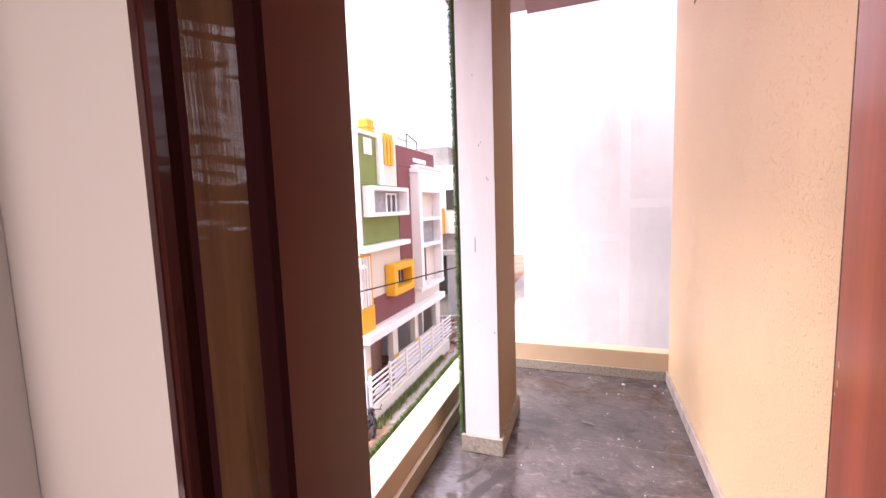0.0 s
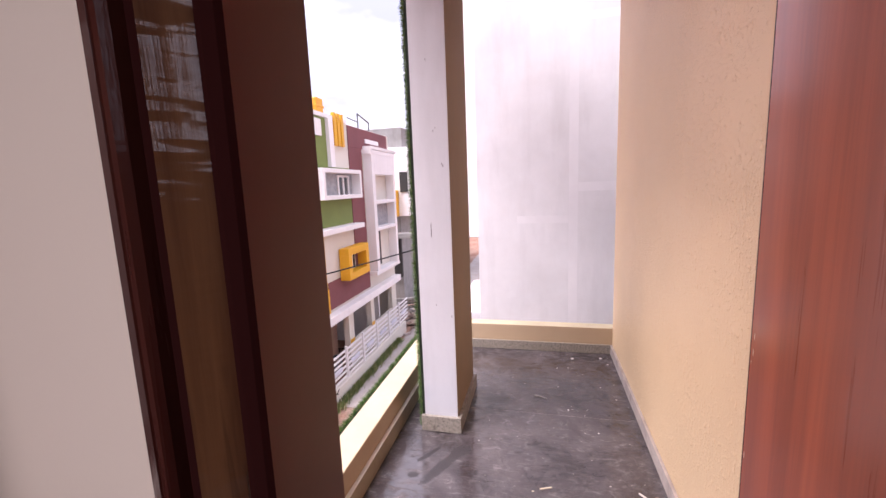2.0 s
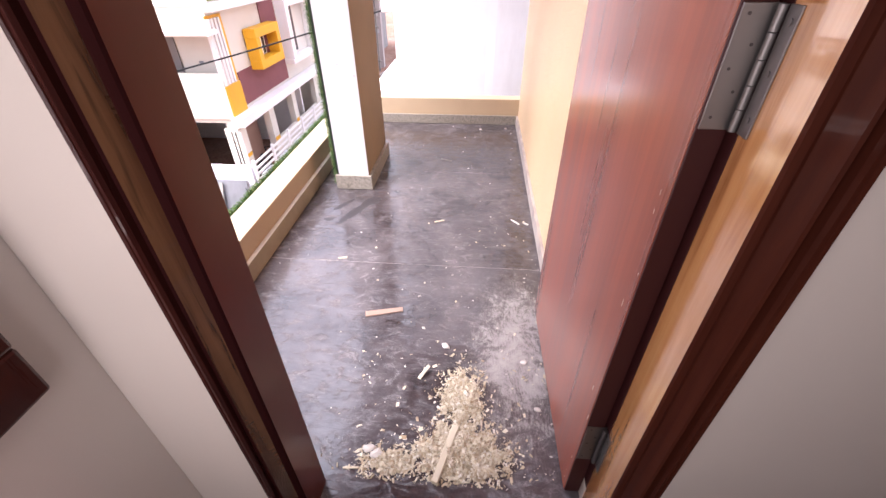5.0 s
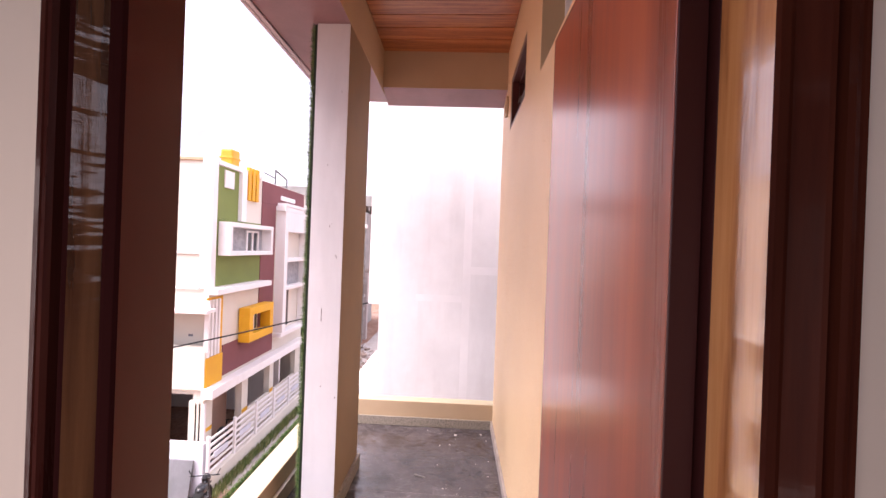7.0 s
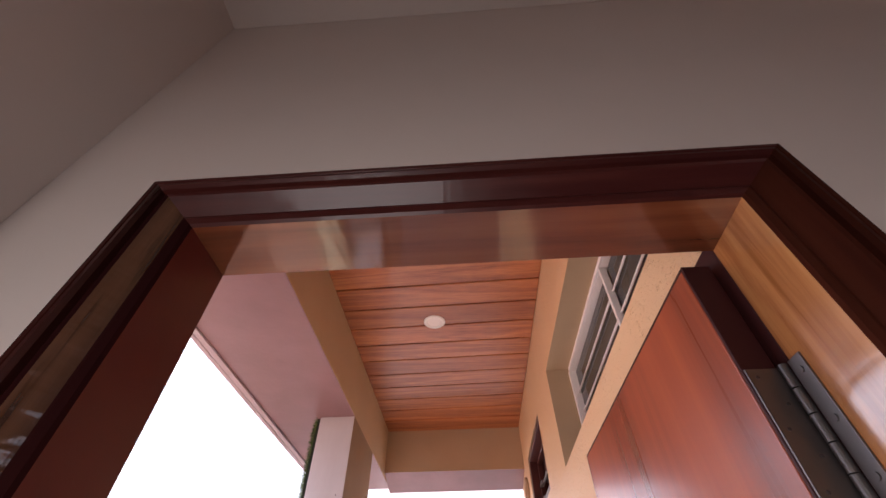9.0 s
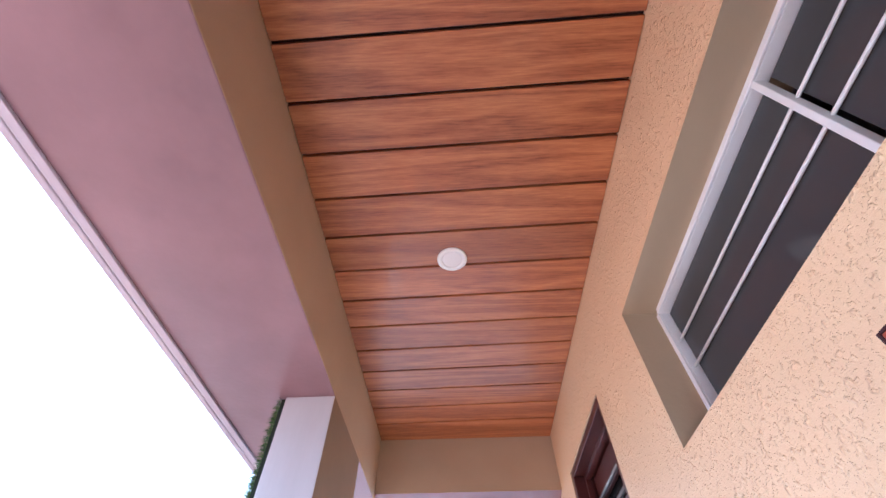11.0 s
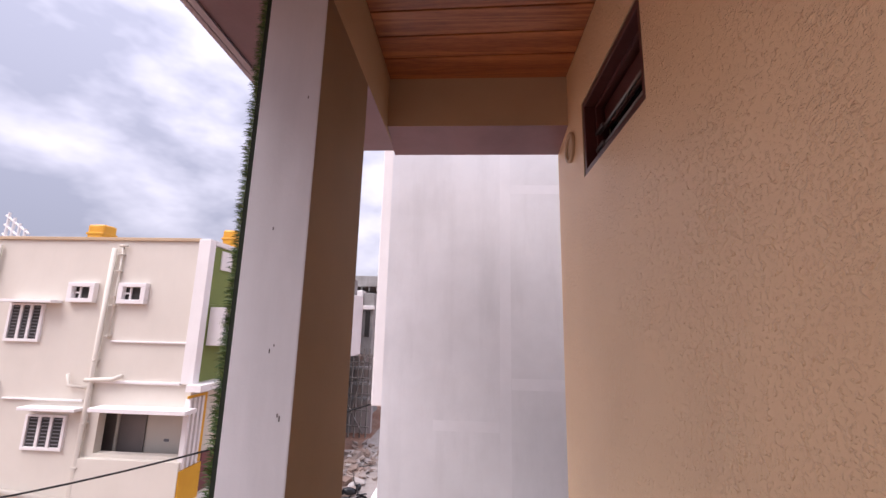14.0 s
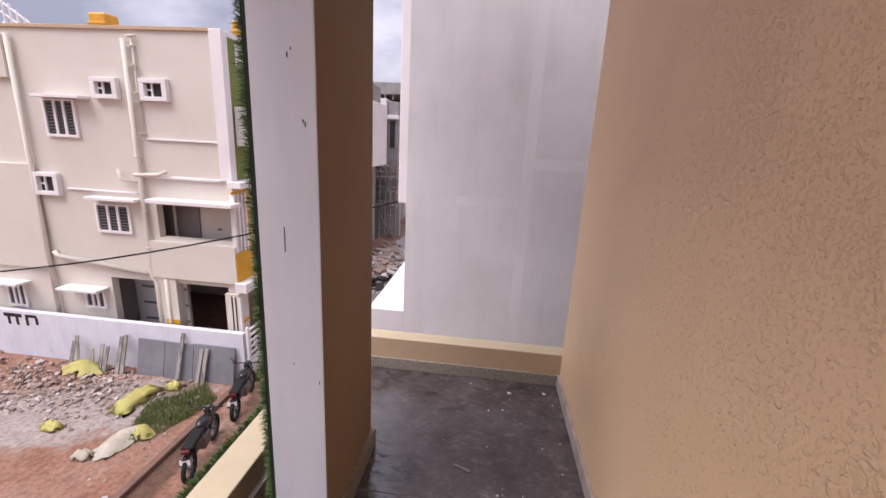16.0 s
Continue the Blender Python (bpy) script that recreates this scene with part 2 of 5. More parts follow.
def spot_mask(m, x, y, rx, ry, turn=0.0):
    """1 at a place on the floor, falling to 0 at its rim."""
    nt = m.node_tree
    tc = nt.nodes.new("ShaderNodeTexCoord")
    mp = nt.nodes.new("ShaderNodeMapping")
    mp.vector_type = "TEXTURE"
    mp.inputs["Location"].default_value = (x, y, 0)
    mp.inputs["Rotation"].default_value = (0, 0, radians(turn))
    mp.inputs["Scale"].default_value = (rx, ry, 1000)
    gr = nt.nodes.new("ShaderNodeTexGradient")
    gr.gradient_type = "SPHERICAL"
    nt.links.new(tc.outputs["Object"], mp.inputs["Vector"])
    nt.links.new(mp.outputs["Vector"], gr.inputs["Vector"])
    return gr.outputs["Fac"]


def granite_floor():
    m = mat("dark_granite_slab", (0.06, 0.05, 0.055), 0.3)
    v = coords(m)
    sp = noise_tex(m, v, 140, 3, 0.7)
    base = ramp(m, sp, [(0.3, (0.020, 0.015, 0.017)), (0.6, (0.040, 0.032, 0.035)), (0.8, (0.075, 0.063, 0.067))])
    haze = ramp(m, noise_tex(m, v, 3.2, 7, 0.7, 0.4), [(0.38, (0, 0, 0)), (0.66, (1, 1, 1))])
    flecks = maths(m, "MULTIPLY", ramp(m, noise_tex(m, coords(m, (1.0, 1.7, 1.0)), 15, 9, 0.82, 0.9), [(0.52, (0, 0, 0)), (0.72, (1, 1, 1))]), maths(m, "ADD", haze, 0.25))
    scr = ramp(m, noise_tex(m, coords(m, (1.2, 8.0, 1.0)), 9, 6, 0.75, 1.4), [(0.55, (0, 0, 0)), (0.74, (0.7, 0.7, 0.7))])
    # dust haze, made paler to carry part of the slabs' sky sheen
    col = mixc(m, base, (0.17, 0.145, 0.152), maths(m, "MULTIPLY", haze, 0.56))
    col = mixc(m, col, (0.46, 0.42, 0.425), maths(m, "MULTIPLY", flecks, 0.52))
    col = mixc(m, col, (0.40, 0.36, 0.365), maths(m, "MULTIPLY", scr, 0.34))
    rag = noise_tex(m, v, 11, 6, 0.75, 0.8)
    rag2 = noise_tex(m, coords(m, (2.6, 0.7, 1)), 24, 9, 0.85, 2.2)
    powder = ramp(m, maths(m, "MULTIPLY", maths(m, "MULTIPLY", spot_mask(m, -0.15, -1.2, 0.34, 0.8), rag), maths(m, "MULTIPLY", rag2, 2.0)), [(0.24, (0, 0, 0)), (0.5, (1, 1, 1))])
    col = mixc(m, col, (0.60, 0.56, 0.54), maths(m, "MULTIPLY", powder, 0.55))
    torn = maths(m, "ADD", noise_tex(m, v, 26, 6, 0.72, 1.2), -0.08)
    wet = None
    for x, y, rx, ry, turn in ((-0.975, -0.27, 0.26, 0.05, 63), (-1.06, -0.20, 0.15, 0.03, 58), (-0.915, -0.15, 0.10, 0.07, 40), (-1.10, -0.36, 0.05, 0.035, 10)):
        s = maths(m, "MULTIPLY", spot_mask(m, x, y, rx, ry, turn), torn)
        wet = s if wet is None else maths(m, "MAXIMUM", wet, s)
    wet = ramp(m, wet, [(0.15, (0, 0, 0)), (0.21, (1, 1, 1))])
    col = mixc(m, col, (0.022, 0.016, 0.018), maths(m, "MULTIPLY", wet, 0.97))
    set_in(m, "Base Color", col)
    rough = ramp(m, maths(m, "ADD", maths(m, "MULTIPLY", haze, 0.5), maths(m, "MULTIPLY", flecks, 0.5)), [(0.0, (0.05, 0.05, 0.05)), (0.4, (0.10, 0.10, 0.10)), (1.0, (0.36, 0.36, 0.36))])
    set_in(m, "Roughness", mixc(m, mixc(m, rough, (0.6, 0.6, 0.6), powder), (0.5, 0.5, 0.5), wet))
    bsdf(m).inputs["Specular IOR Level"].default_value = 0.95
    bump(m, maths(m, "ADD", flecks, maths(m, "MULTIPLY", noise_tex(m, coords(m, (0.45, 1.7, 1.0)), 17, 4, 0.6, 0.5), 1.5)), 0.5, 0.003)
    return m


M_FLOOR = granite_floor()


def granite_light():
    m = mat("grey_granite_skirting", (0.3, 0.27, 0.23), 0.5)
    v = coords(m)
    col = ramp(m, noise_tex(m, v, 75, 4, 0.7), [(0.33, (0.13, 0.11, 0.09)), (0.45, (0.25, 0.22, 0.185)), (0.65, (0.35, 0.31, 0.265))])
    set_in(m, "Base Color", col)
    return m


M_SKIRT = granite_light()
M_SKIRT_DUST = plaster("plaster_dusted_stone", (0.50, 0.42, 0.37), (0.34, 0.28, 0.25), rough=0.8, blotch=11, grain=90, strength=0.3, stain=0.5)
M_SKIRT_TAN = plaster("dusty_tan_stone", (0.36, 0.285, 0.19), (0.29, 0.225, 0.15), rough=0.6, blotch=9, grain=80, stain=0.3)


# ---- building helpers ----
def box_bm(x0, x1, y0, y1, z0, z1, bevel=0.0, bm=None):
    own = bmesh.new()
    vs = [own.verts.new((x, y, z)) for x in (x0, x1) for y in (y0, y1) for z in (z0, z1)]
    for f in ((0, 1, 3, 2), (4, 6, 7, 5), (0, 4, 5, 1), (2, 3, 7, 6), (0, 2, 6, 4), (1, 5, 7, 3)):
        own.faces.new([vs[i] for i in f])
    if bevel:
        bmesh.ops.bevel(own, geom=own.edges[:], offset=bevel, segments=2, affect="EDGES", profile=0.5)
    if bm is None:
        return own
    me = bpy.data.meshes.new("tmp")
    own.to_mesh(me)
    own.free()
    bm.from_mesh(me)
    bpy.data.meshes.remove(me)
    return bm


def cyl_bm(p, q, r, seg=16, r2=None, bm=None):
    bm = bm or bmesh.new()
    p, q = Vector(p), Vector(q)
    m = Matrix.Translation((p + q) / 2) @ (q - p).to_track_quat("Z", "Y").to_matrix().to_4x4()
    bmesh.ops.create_cone(bm, cap_ends=True, segments=seg, radius1=r, radius2=r if r2 is None else r2, depth=(q - p).length, matrix=m)
    return bm


def tube_bm(points, r, seg=10):
    """One continuous tube through the points."""
    bm = bmesh.new()
    pts = [Vector(p) for p in points]
    rings = []
    for i, p in enumerate(pts):
        d = (pts[min(i + 1, len(pts) - 1)] - pts[max(i - 1, 0)]).normalized()
        s = d.orthogonal().normalized() if not rings else (side - d * side.dot(d)).normalized()
        side, up = s, d.cross(s)
        rings.append([bm.verts.new(p + r * (side * math.cos(6.28319 * k / seg) + up * math.sin(6.28319 * k / seg))) for k in range(seg)])
    for a, b in zip(rings, rings[1:]):
        for k in range(seg):
            bm.faces.new((a[k], a[(k + 1) % seg], b[(k + 1) % seg], b[k]))
    bm.faces.new(rings[0][::-1])
    bm.faces.new(rings[-1])
    return bm


def prism_bm(points, z0, z1, bm=None):
    """Extrudes a closed xy outline from z0 to z1."""
    bm = bm or bmesh.new()
    lo = [bm.verts.new((x, y, z0)) for x, y in points]
    hi = [bm.verts.new((x, y, z1)) for x, y in points]
    n = len(points)
    for i in range(n):
        bm.faces.new((lo[i], lo[(i + 1) % n], hi[(i + 1) % n], hi[i]))
    bm.faces.new(lo[::-1])
    bm.faces.new(hi)
    bmesh.ops.recalc_face_normals(bm, faces=bm.faces[:])
    return bm


def link_mesh(name, bm, material, smooth=False):
    me = bpy.data.meshes.new(name)
    bmesh.ops.recalc_face_normals(bm, faces=bm.faces[:])
    bm.to_mesh(me)
    bm.free()
    for m in material if isinstance(material, (list, tuple)) else [material]:
        me.materials.append(m)
    if smooth:
        for p in me.polygons:
            p.use_smooth = True
    return new(name, me)


def part(name, bm, material, parent, label="", smooth=False):
    ob = link_mesh(name, bm, material, smooth)
    ob.parent = parent
    if label:
        tagged(ob, label)
    return ob


def thing(name, label, category, group="", kind="", at=(0, 0, 0)):
    ob = new(name)
    ob.empty_display_size = 0.1
    ob.location = at
    return tagged(ob, label, category, group, kind)


def solid(name, bm, material, label, category, kind="structure", smooth=False):
    return tagged(link_mesh(name, bm, material, smooth), label, category, "", kind)


def wall_x(x0, x1, y0, y1, z0, z1, holes, bm=None):
    """A wall across x with rectangular holes (ya, yb, za, zb)."""
    bm = bm or bmesh.new()
    ys = sorted({y0, y1, *(h[0] for h in holes), *(h[1] for h in holes)})
    zs = sorted({z0, z1, *(h[2] for h in holes), *(h[3] for h in holes)})
    for a, b in zip(ys, ys[1:]):
        run = None
        for c, d in zip(zs, zs[1:]):
            gap = any(h[0] <= (a + b) / 2 <= h[1] and h[2] <= (c + d) / 2 <= h[3] for h in holes)
            if gap:
                if run:
                    box_bm(x0, x1, a, b, *run, bm=bm)
                run = None
            else:
                run = (run[0], d) if run else (c, d)
        if run:
            box_bm(x0, x1, a, b, *run, bm=bm)
    bmesh.ops.remove_doubles(bm, verts=bm.verts[:], dist=1e-5)
    return bm


# ---- the balcony's shell ----
CEIL, SOFFIT = 2.98, 2.672
WIN = (-1.64, -0.385, 2.268, 2.674)
VENT = (0.045, 0.69, 2.318, 2.676)
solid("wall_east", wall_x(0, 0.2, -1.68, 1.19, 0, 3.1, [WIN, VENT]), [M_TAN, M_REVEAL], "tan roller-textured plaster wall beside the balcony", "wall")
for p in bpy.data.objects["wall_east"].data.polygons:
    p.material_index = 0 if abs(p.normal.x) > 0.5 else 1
DOOR_L, DOOR_R, DOOR_T = -0.767, 0.049, 2.186


def wall_y(y0, y1, x0, x1, z0, z1, holes):
    bm = wall_x(y0, y1, x0, x1, z0, z1, holes)
    for v in bm.verts:
        v.co.x, v.co.y = v.co.y, v.co.x
    bmesh.ops.recalc_face_normals(bm, faces=bm.faces[:])
    return bm


solid("wall_door_side", wall_y(-1.78, -1.684, -1.0, 2.6, 0, 3.1, [(DOOR_L + 0.02, DOOR_R - 0.02, 0, DOOR_T - 0.02)]), M_ROOM, "pale grey painted wall round the doorway", "wall")
solid("ceiling", box_bm(-0.955, 0.0, -1.684, 0.94, CEIL + 0.019, CEIL + 0.1), M_GROOVE, "slab above the wooden ceiling boards", "ceiling")
beam = bmesh.new()
box_bm(-1.43, -0.955, -1.684, 1.19, SOFFIT, 3.1, 0.004, beam)
solid("beam_side", beam, [M_TAN_SMOOTH, M_SOFFIT], "deep painted roof beam with a mauve underside", "beam")
beam = bmesh.new()
box_bm(-0.955, 0.0, 0.94, 1.188, 2.70, 3.1, 0.0, beam)
for v in beam.verts:
    if v.co.z < 2.9 and v.co.y > 1.0:
        v.co.z = 2.645
solid("beam_end", beam, [M_TAN_SMOOTH, M_SOFFIT], "painted cross beam with a mauve underside", "beam")
for name in ("beam_side", "beam_end"):
    for p in bpy.data.objects[name].data.polygons:
        if p.normal.z < -0.9:
            p.material_index = 1
solid("trim_drip", box_bm(-1.452, -1.430, -1.684, 1.2, SOFFIT - 0.012, SOFFIT + 0.05, 0.004), M_DRIP, "narrow drip edge along the roof beam", "trim")
solid("trim_drip_lip", box_bm(-1.4285, -1.402, -1.684, 1.2, SOFFIT - 0.010, SOFFIT - 0.0005, 0.002), M_DRIP, "pale lip under the drip edge", "trim")
solid("roof_slab", box_bm(-1.47, 2.7, -4.62, 1.2, 3.1, 3.25), M_TAN_SMOOTH, "roof slab over the storey", "roof")

# boards of the ceiling, one mesh
boards = bmesh.new()
y = 0.94
while y > -1.684:
    a = max(y - 0.157 + 0.0045, -1.655)
    if y - 0.0045 - a > 0.02:
        box_bm(-0.953, -0.002, a, y - 0.0045 if y < 0.94 else 0.985, CEIL, CEIL + 0.02, 0.002, boards)
    y -= 0.157
for v in boards.verts:
    # the boards run slightly out of square with the wall
    v.co.y = min(0.9395, max(-1.682, v.co.y - 0.017 - 0.024 * (v.co.x + 0.953) / 0.951))
solid("ceiling_boards", boards, M_PLANK, "red-brown wood-grain ceiling boards with dark joints", "ceiling")

solid("column", box_bm(-1.137, -0.955, 0, 0.51, 0, SOFFIT + 0.002, 0.004), [M_COLUMN, M_COLUMN_SHADED], "square column, white front and tan side", "column")
# the inner side takes the tan with shade in it
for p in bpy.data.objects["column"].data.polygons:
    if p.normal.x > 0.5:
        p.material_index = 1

solid("parapet_side", box_bm(-1.42, -1.285, -1.684, 1.30, -0.35, 0.2, 0.005), [M_TAN_SMOOTH, M_CREAM_TOP], "low tan balcony kerb with a cream top", "parapet")
solid("parapet_end", box_bm(-1.283, 0.2, 1.192, 1.30, -0.35, 0.2, 0.005), [M_TAN_SMOOTH, M_CREAM_TOP], "low tan kerb closing the balcony's end", "parapet")
for name in ("parapet_side", "parapet_end"):
    for p in bpy.data.objects[name].data.polygons:
        if p.normal.z > 0.9:
            p.material_index = 1

floor = solid("floor", box_bm(-1.29, 0.0, -1.79, 1.20, -0.3, -0.0015), plaster("pale_grout", (0.34, 0.29, 0.285), (0.22, 0.19, 0.19), rough=0.9, blotch=9), "dark grey granite slab floor, dusty and streaked", "floor")
joints = (-1.79, -0.716, 0.26, 1.192)
for a, b in zip(joints, joints[1:]):
    part("floor_slab", box_bm(-1.285, 0.0, a + 0.002, b - 0.002, -0.03, 0.0, 0.0006), M_FLOOR, floor)
for n, (x0, x1, y0, y1) in enumerate(((-0.016, -0.001, -1.0, 1.19), (-0.016, -0.001, -1.68, -1.002), (-1.283, -1.268, -1.68, 1.19), (-1.266, -0.018, 1.175, 1.190))):
    solid(f"baseboard_{n + 1}", box_bm(x0, x1, y0, y1, 0.001, 0.09 if n == 2 else 0.073, 0.002), (M_SKIRT_DUST, M_SKIRT_DUST, M_SKIRT_TAN, M_SKIRT)[n], ("dusty pale stone skirting", "dusty pale stone skirting", "dusty tan stone skirting", "grey speckled granite skirting")[n], "skirting")
solid("trim_kerb_joint", box_bm(-1.2848, -1.2665, -1.68, 1.19, 0.0902, 0.0945), mat("white_joint_filler", (0.72, 0.68, 0.6), 0.8), "thin white joint line over the skirting", "trim")
solid("baseboard_column", box_bm(-1.155, -0.937, -0.017, 0.527, 0.001, 0.088, 0.002), M_SKIRT, "grey granite skirting round the column", "skirting")

# ---- the room behind the doorway and the storey behind the wall ----
solid("wall_room_left", wall_x(-1.16, -0.96, -5.4, -1.7805, 0, 3.1, [(-3.2, -1.905, 0.69, 2.078)]), M_ROOM, "pale grey painted wall of the room", "wall")
solid("wall_room_back", wall_y(-4.6, -4.4, -0.959, 2.4, 0, CEIL, []), M_ROOM, "pale painted back wall of the room", "wall")
# opening assumed here so that sky shines in the left jamb's varnish
solid("wall_room_right", wall_x(2.4, 2.6, -5.4, 1.19, 0, 3.1, [(-4.3, -3.1, 1.7, 2.8)]), M_ROOM, "pale painted side wall of the room", "wall")
solid("wall_north_inner", box_bm(0.2, 2.4, 1.0, 1.19, 0, 3.1), M_ROOM, "plain wall behind the windows", "wall")
solid("floor_room", box_bm(-1.16, 2.6, -5.6, -1.79, -0.3, -0.002), M_FLOOR, "speckled stone floor of the room", "floor")
solid("floor_inner", box_bm(0.2, 2.6, -1.684, 1.19, -0.3, -0.002), M_SKIRT, "stone floor behind the wall", "floor")
solid("ceiling_room", box_bm(-1.16, 2.6, -4.62, -1.7805, CEIL, 3.1), M_ROOM, "plain painted room ceiling", "ceiling")
solid("ceiling_inner", box_bm(0.2, 2.4, -1.684, 1.0, CEIL, 3.1), M_ROOM, "plain painted ceiling behind the wall", "ceiling")

# ---- door ----
M_CHIP = mat("bare_pale_wood", (0.55, 0.38, 0.30), 0.7)

def swept(profile, x_l, x_r, z_t, leg):
    """A frame member swept round the opening with mitred corners; profile: (outwards, y)."""
    bm = bmesh.new()
    n = len(profile)
    if leg == "left":
        rows = [[(x_l - u, y, 0.0) for u, y in profile], [(x_l - u, y, z_t + u) for u, y in profile]]
    elif leg == "right":
        rows = [[(x_r + u, y, 0.0) for u, y in profile], [(x_r + u, y, z_t + u) for u, y in profile]]
    else:
        rows = [[(x_l - u, y, z_t + u) for u, y in profile], [(x_r + u, y, z_t + u) for u, y in profile]]
    a, b = [[bm.verts.new(p) for p in r] for r in rows]
    for i in range(n):
        bm.faces.new((a[i], a[(i + 1) % n], b[(i + 1) % n], b[i]))
    bm.faces.new(a)
    bm.faces.new(b[::-1])
    return bm


door_frame = thing("door_1", "glossy mahogany-stained door frame with moulded architrave", "door frame", kind="structure")
PROFILE = [(0.0, -1.680), (0.0, -1.770), (0.003, -1.774), (0.011, -1.7765), (0.015, -1.776), (0.033, -1.797), (0.037, -1.799),
           (0.041, -1.790), (0.049, -1.784), (0.051, -1.796), (0.054, -1.801), (0.058, -1.801), (0.060, -1.794), (0.063, -1.799),
           (0.067, -1.800), (0.071, -1.795), (0.073, -1.782), (0.050, -1.781), (0.045, -1.680)]
jamb_l = part("jamb", swept(PROFILE, -0.697, -0.014, 2.110, "left"), [M_JAMB, M_JAMB_LIT], door_frame)
jamb_r = part("jamb", swept(PROFILE, -0.697, -0.014, 2.110, "right"), [M_JAMB_DARK, M_JAMB_LIT], door_frame)
head = part("head", swept(PROFILE, -0.697, -0.014, 2.110, "top"), [M_HEAD, M_HONEY_X], door_frame)
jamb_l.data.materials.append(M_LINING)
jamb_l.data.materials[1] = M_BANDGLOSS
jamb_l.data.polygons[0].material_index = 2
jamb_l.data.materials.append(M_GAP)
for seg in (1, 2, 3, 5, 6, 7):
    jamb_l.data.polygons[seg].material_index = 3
# gloss band on the left, daylight-paled face on the right, redder face on the head
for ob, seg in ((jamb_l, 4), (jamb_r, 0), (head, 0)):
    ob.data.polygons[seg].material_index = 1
# added strip that paints the dark gap between leaf and jamb over the tan wall
part("gap_shade_strip", box_bm(-0.0135, -0.0005, -1.679, -1.585, 0.003, 2.13, 0.002), M_EDGE, door_frame, "added dark maroon strip standing in for the shaded gap")

leaf = thing("door_leaf", "reddish wood-veneer door leaf standing open against the wall", "door")
part("panel", box_bm(-0.0385, 0.0, 0.005, 0.678, 0.016, 2.094, 0.0015), M_VENEER, leaf)
part("hinge_edge", box_bm(-0.038, -0.0005, 0.0, 0.0045, 0.018, 2.098, 0.001), M_EDGE, leaf, "dark maroon lacquered edge")
part("free_edge", box_bm(-0.038, -0.0005, 0.6785, 0.683, 0.018, 2.098, 0.001), M_EDGE, leaf, "dark maroon lacquered edge")
part("top_edge", box_bm(-0.038, -0.0005, 0.005, 0.678, 2.0945, 2.098, 0.0005), M_EDGE, leaf)
part("bottom_edge", box_bm(-0.038, -0.0005, 0.005, 0.678, 0.018, 0.0215, 0.0005), M_EDGE, leaf)
rnd = random.Random(5)
for k in range(14):
    y, z, s = rnd.uniform(0.008, 0.03) if k % 3 else rnd.uniform(0.66, 0.676), 0.05 + 1.0 * rnd.random() ** 1.6, rnd.uniform(0.0008, 0.0028)
    b = bmesh.new()
    bmesh.ops.create_circle(b, cap_ends=True, segments=7, radius=s, matrix=pose(-0.0392, y, z, 0, 90, 0) @ Matrix.Diagonal((3.6, 0.6, 1, 1)))
    bmesh.ops.solidify(b, geom=b.faces[:], thickness=0.0004)
    part("chipped_spot", b, M_CHIP, leaf, "pale chipped veneer spot")
leaf.matrix_world = pose(-0.019, -1.663, 0, 0, 0, 0.9)


def hinge(z):
    hg = thing("hinge", "brushed steel butt hinge between leaf and frame", "hinge", "door hinges")
    plate = part("leaf_plate", box_bm(-0.056, -0.014, -1.6665, -1.6640, z, z + 0.135, 0.0006), M_STEEL, hg)
    part("jamb_plate", box_bm(-0.0166, -0.0142, -1.699, -1.678, z, z + 0.135, 0.0006), M_STEEL, hg)
    for i in range(5):
        a = z + i * 0.027
        part("knuckle", cyl_bm((-0.0195, -1.6725, a + 0.0006), (-0.0195, -1.6725, a + 0.0264), 0.0050, 14), M_STEEL, hg, smooth=False)
    for k in (0.02, 0.07, 0.12):
        part("screw", cyl_bm((-0.0182, -1.690, z + k), (-0.0164, -1.690, z + k), 0.0034, 10), M_STEEL, hg)
    for k in (0.015, 0.045, 0.07, 0.095, 0.125):
        part("screw", cyl_bm((-0.047 + 0.014 * (k in (0.045, 0.095)), -1.6672, z + k), (-0.047 + 0.014 * (k in (0.045, 0.095)), -1.6664, z + k), 0.0019, 10), M_SCREW, hg)
    return hg


for z in (0.19, 0.99, 1.806):
    hinge(z)

# ---- high window ----
win = thing("window_1", "white aluminium strip window with two grille rods and dark glass", "window", kind="structure")
y0, y1, z0, z1 = WIN
xf = 0.104
for n, (a, b, c, d) in enumerate(((y0, y1, z0, z0 + 0.016), (y0, y1, z1 - 0.016, z1), (y0, y0 + 0.016, z0 + 0.016, z1 - 0.016), (y1 - 0.016, y1, z0 + 0.016, z1 - 0.016))):
    part("frame_bar", box_bm(xf, xf + 0.03, a, b, c, d, 0.002), M_WHITE, win)
    part("frame_lip", box_bm(xf - 0.007, xf - 0.0005, a, b, c, d, 0.002) if n > 1 else box_bm(xf - 0.007, xf - 0.0005, a + 0.016, b - 0.016, c, d, 0.002), M_WHITE, win)
part("mullion", box_bm(xf - 0.004, xf + 0.02, -1.067, -1.053, z0 + 0.016, z1 - 0.016, 0.002), M_WHITE, win)
for zz in (2.472, 2.556):
    part("grille_rod", cyl_bm((xf + 0.014, y0 + 0.016, zz), (xf + 0.014, y1 - 0.016, zz), 0.0039, 10), M_WHITE, win, smooth=True)
part("pane", box_bm(xf + 0.021, xf + 0.026, y0 + 0.026, -1.075, z0 + 0.026, z1 - 0.026), M_GLASS, win, "dark tinted glass")
part("pane", box_bm(xf + 0.021, xf + 0.026, -1.042, y1 - 0.026, z0 + 0.026, z1 - 0.026), M_GLASS, win, "dark tinted glass")

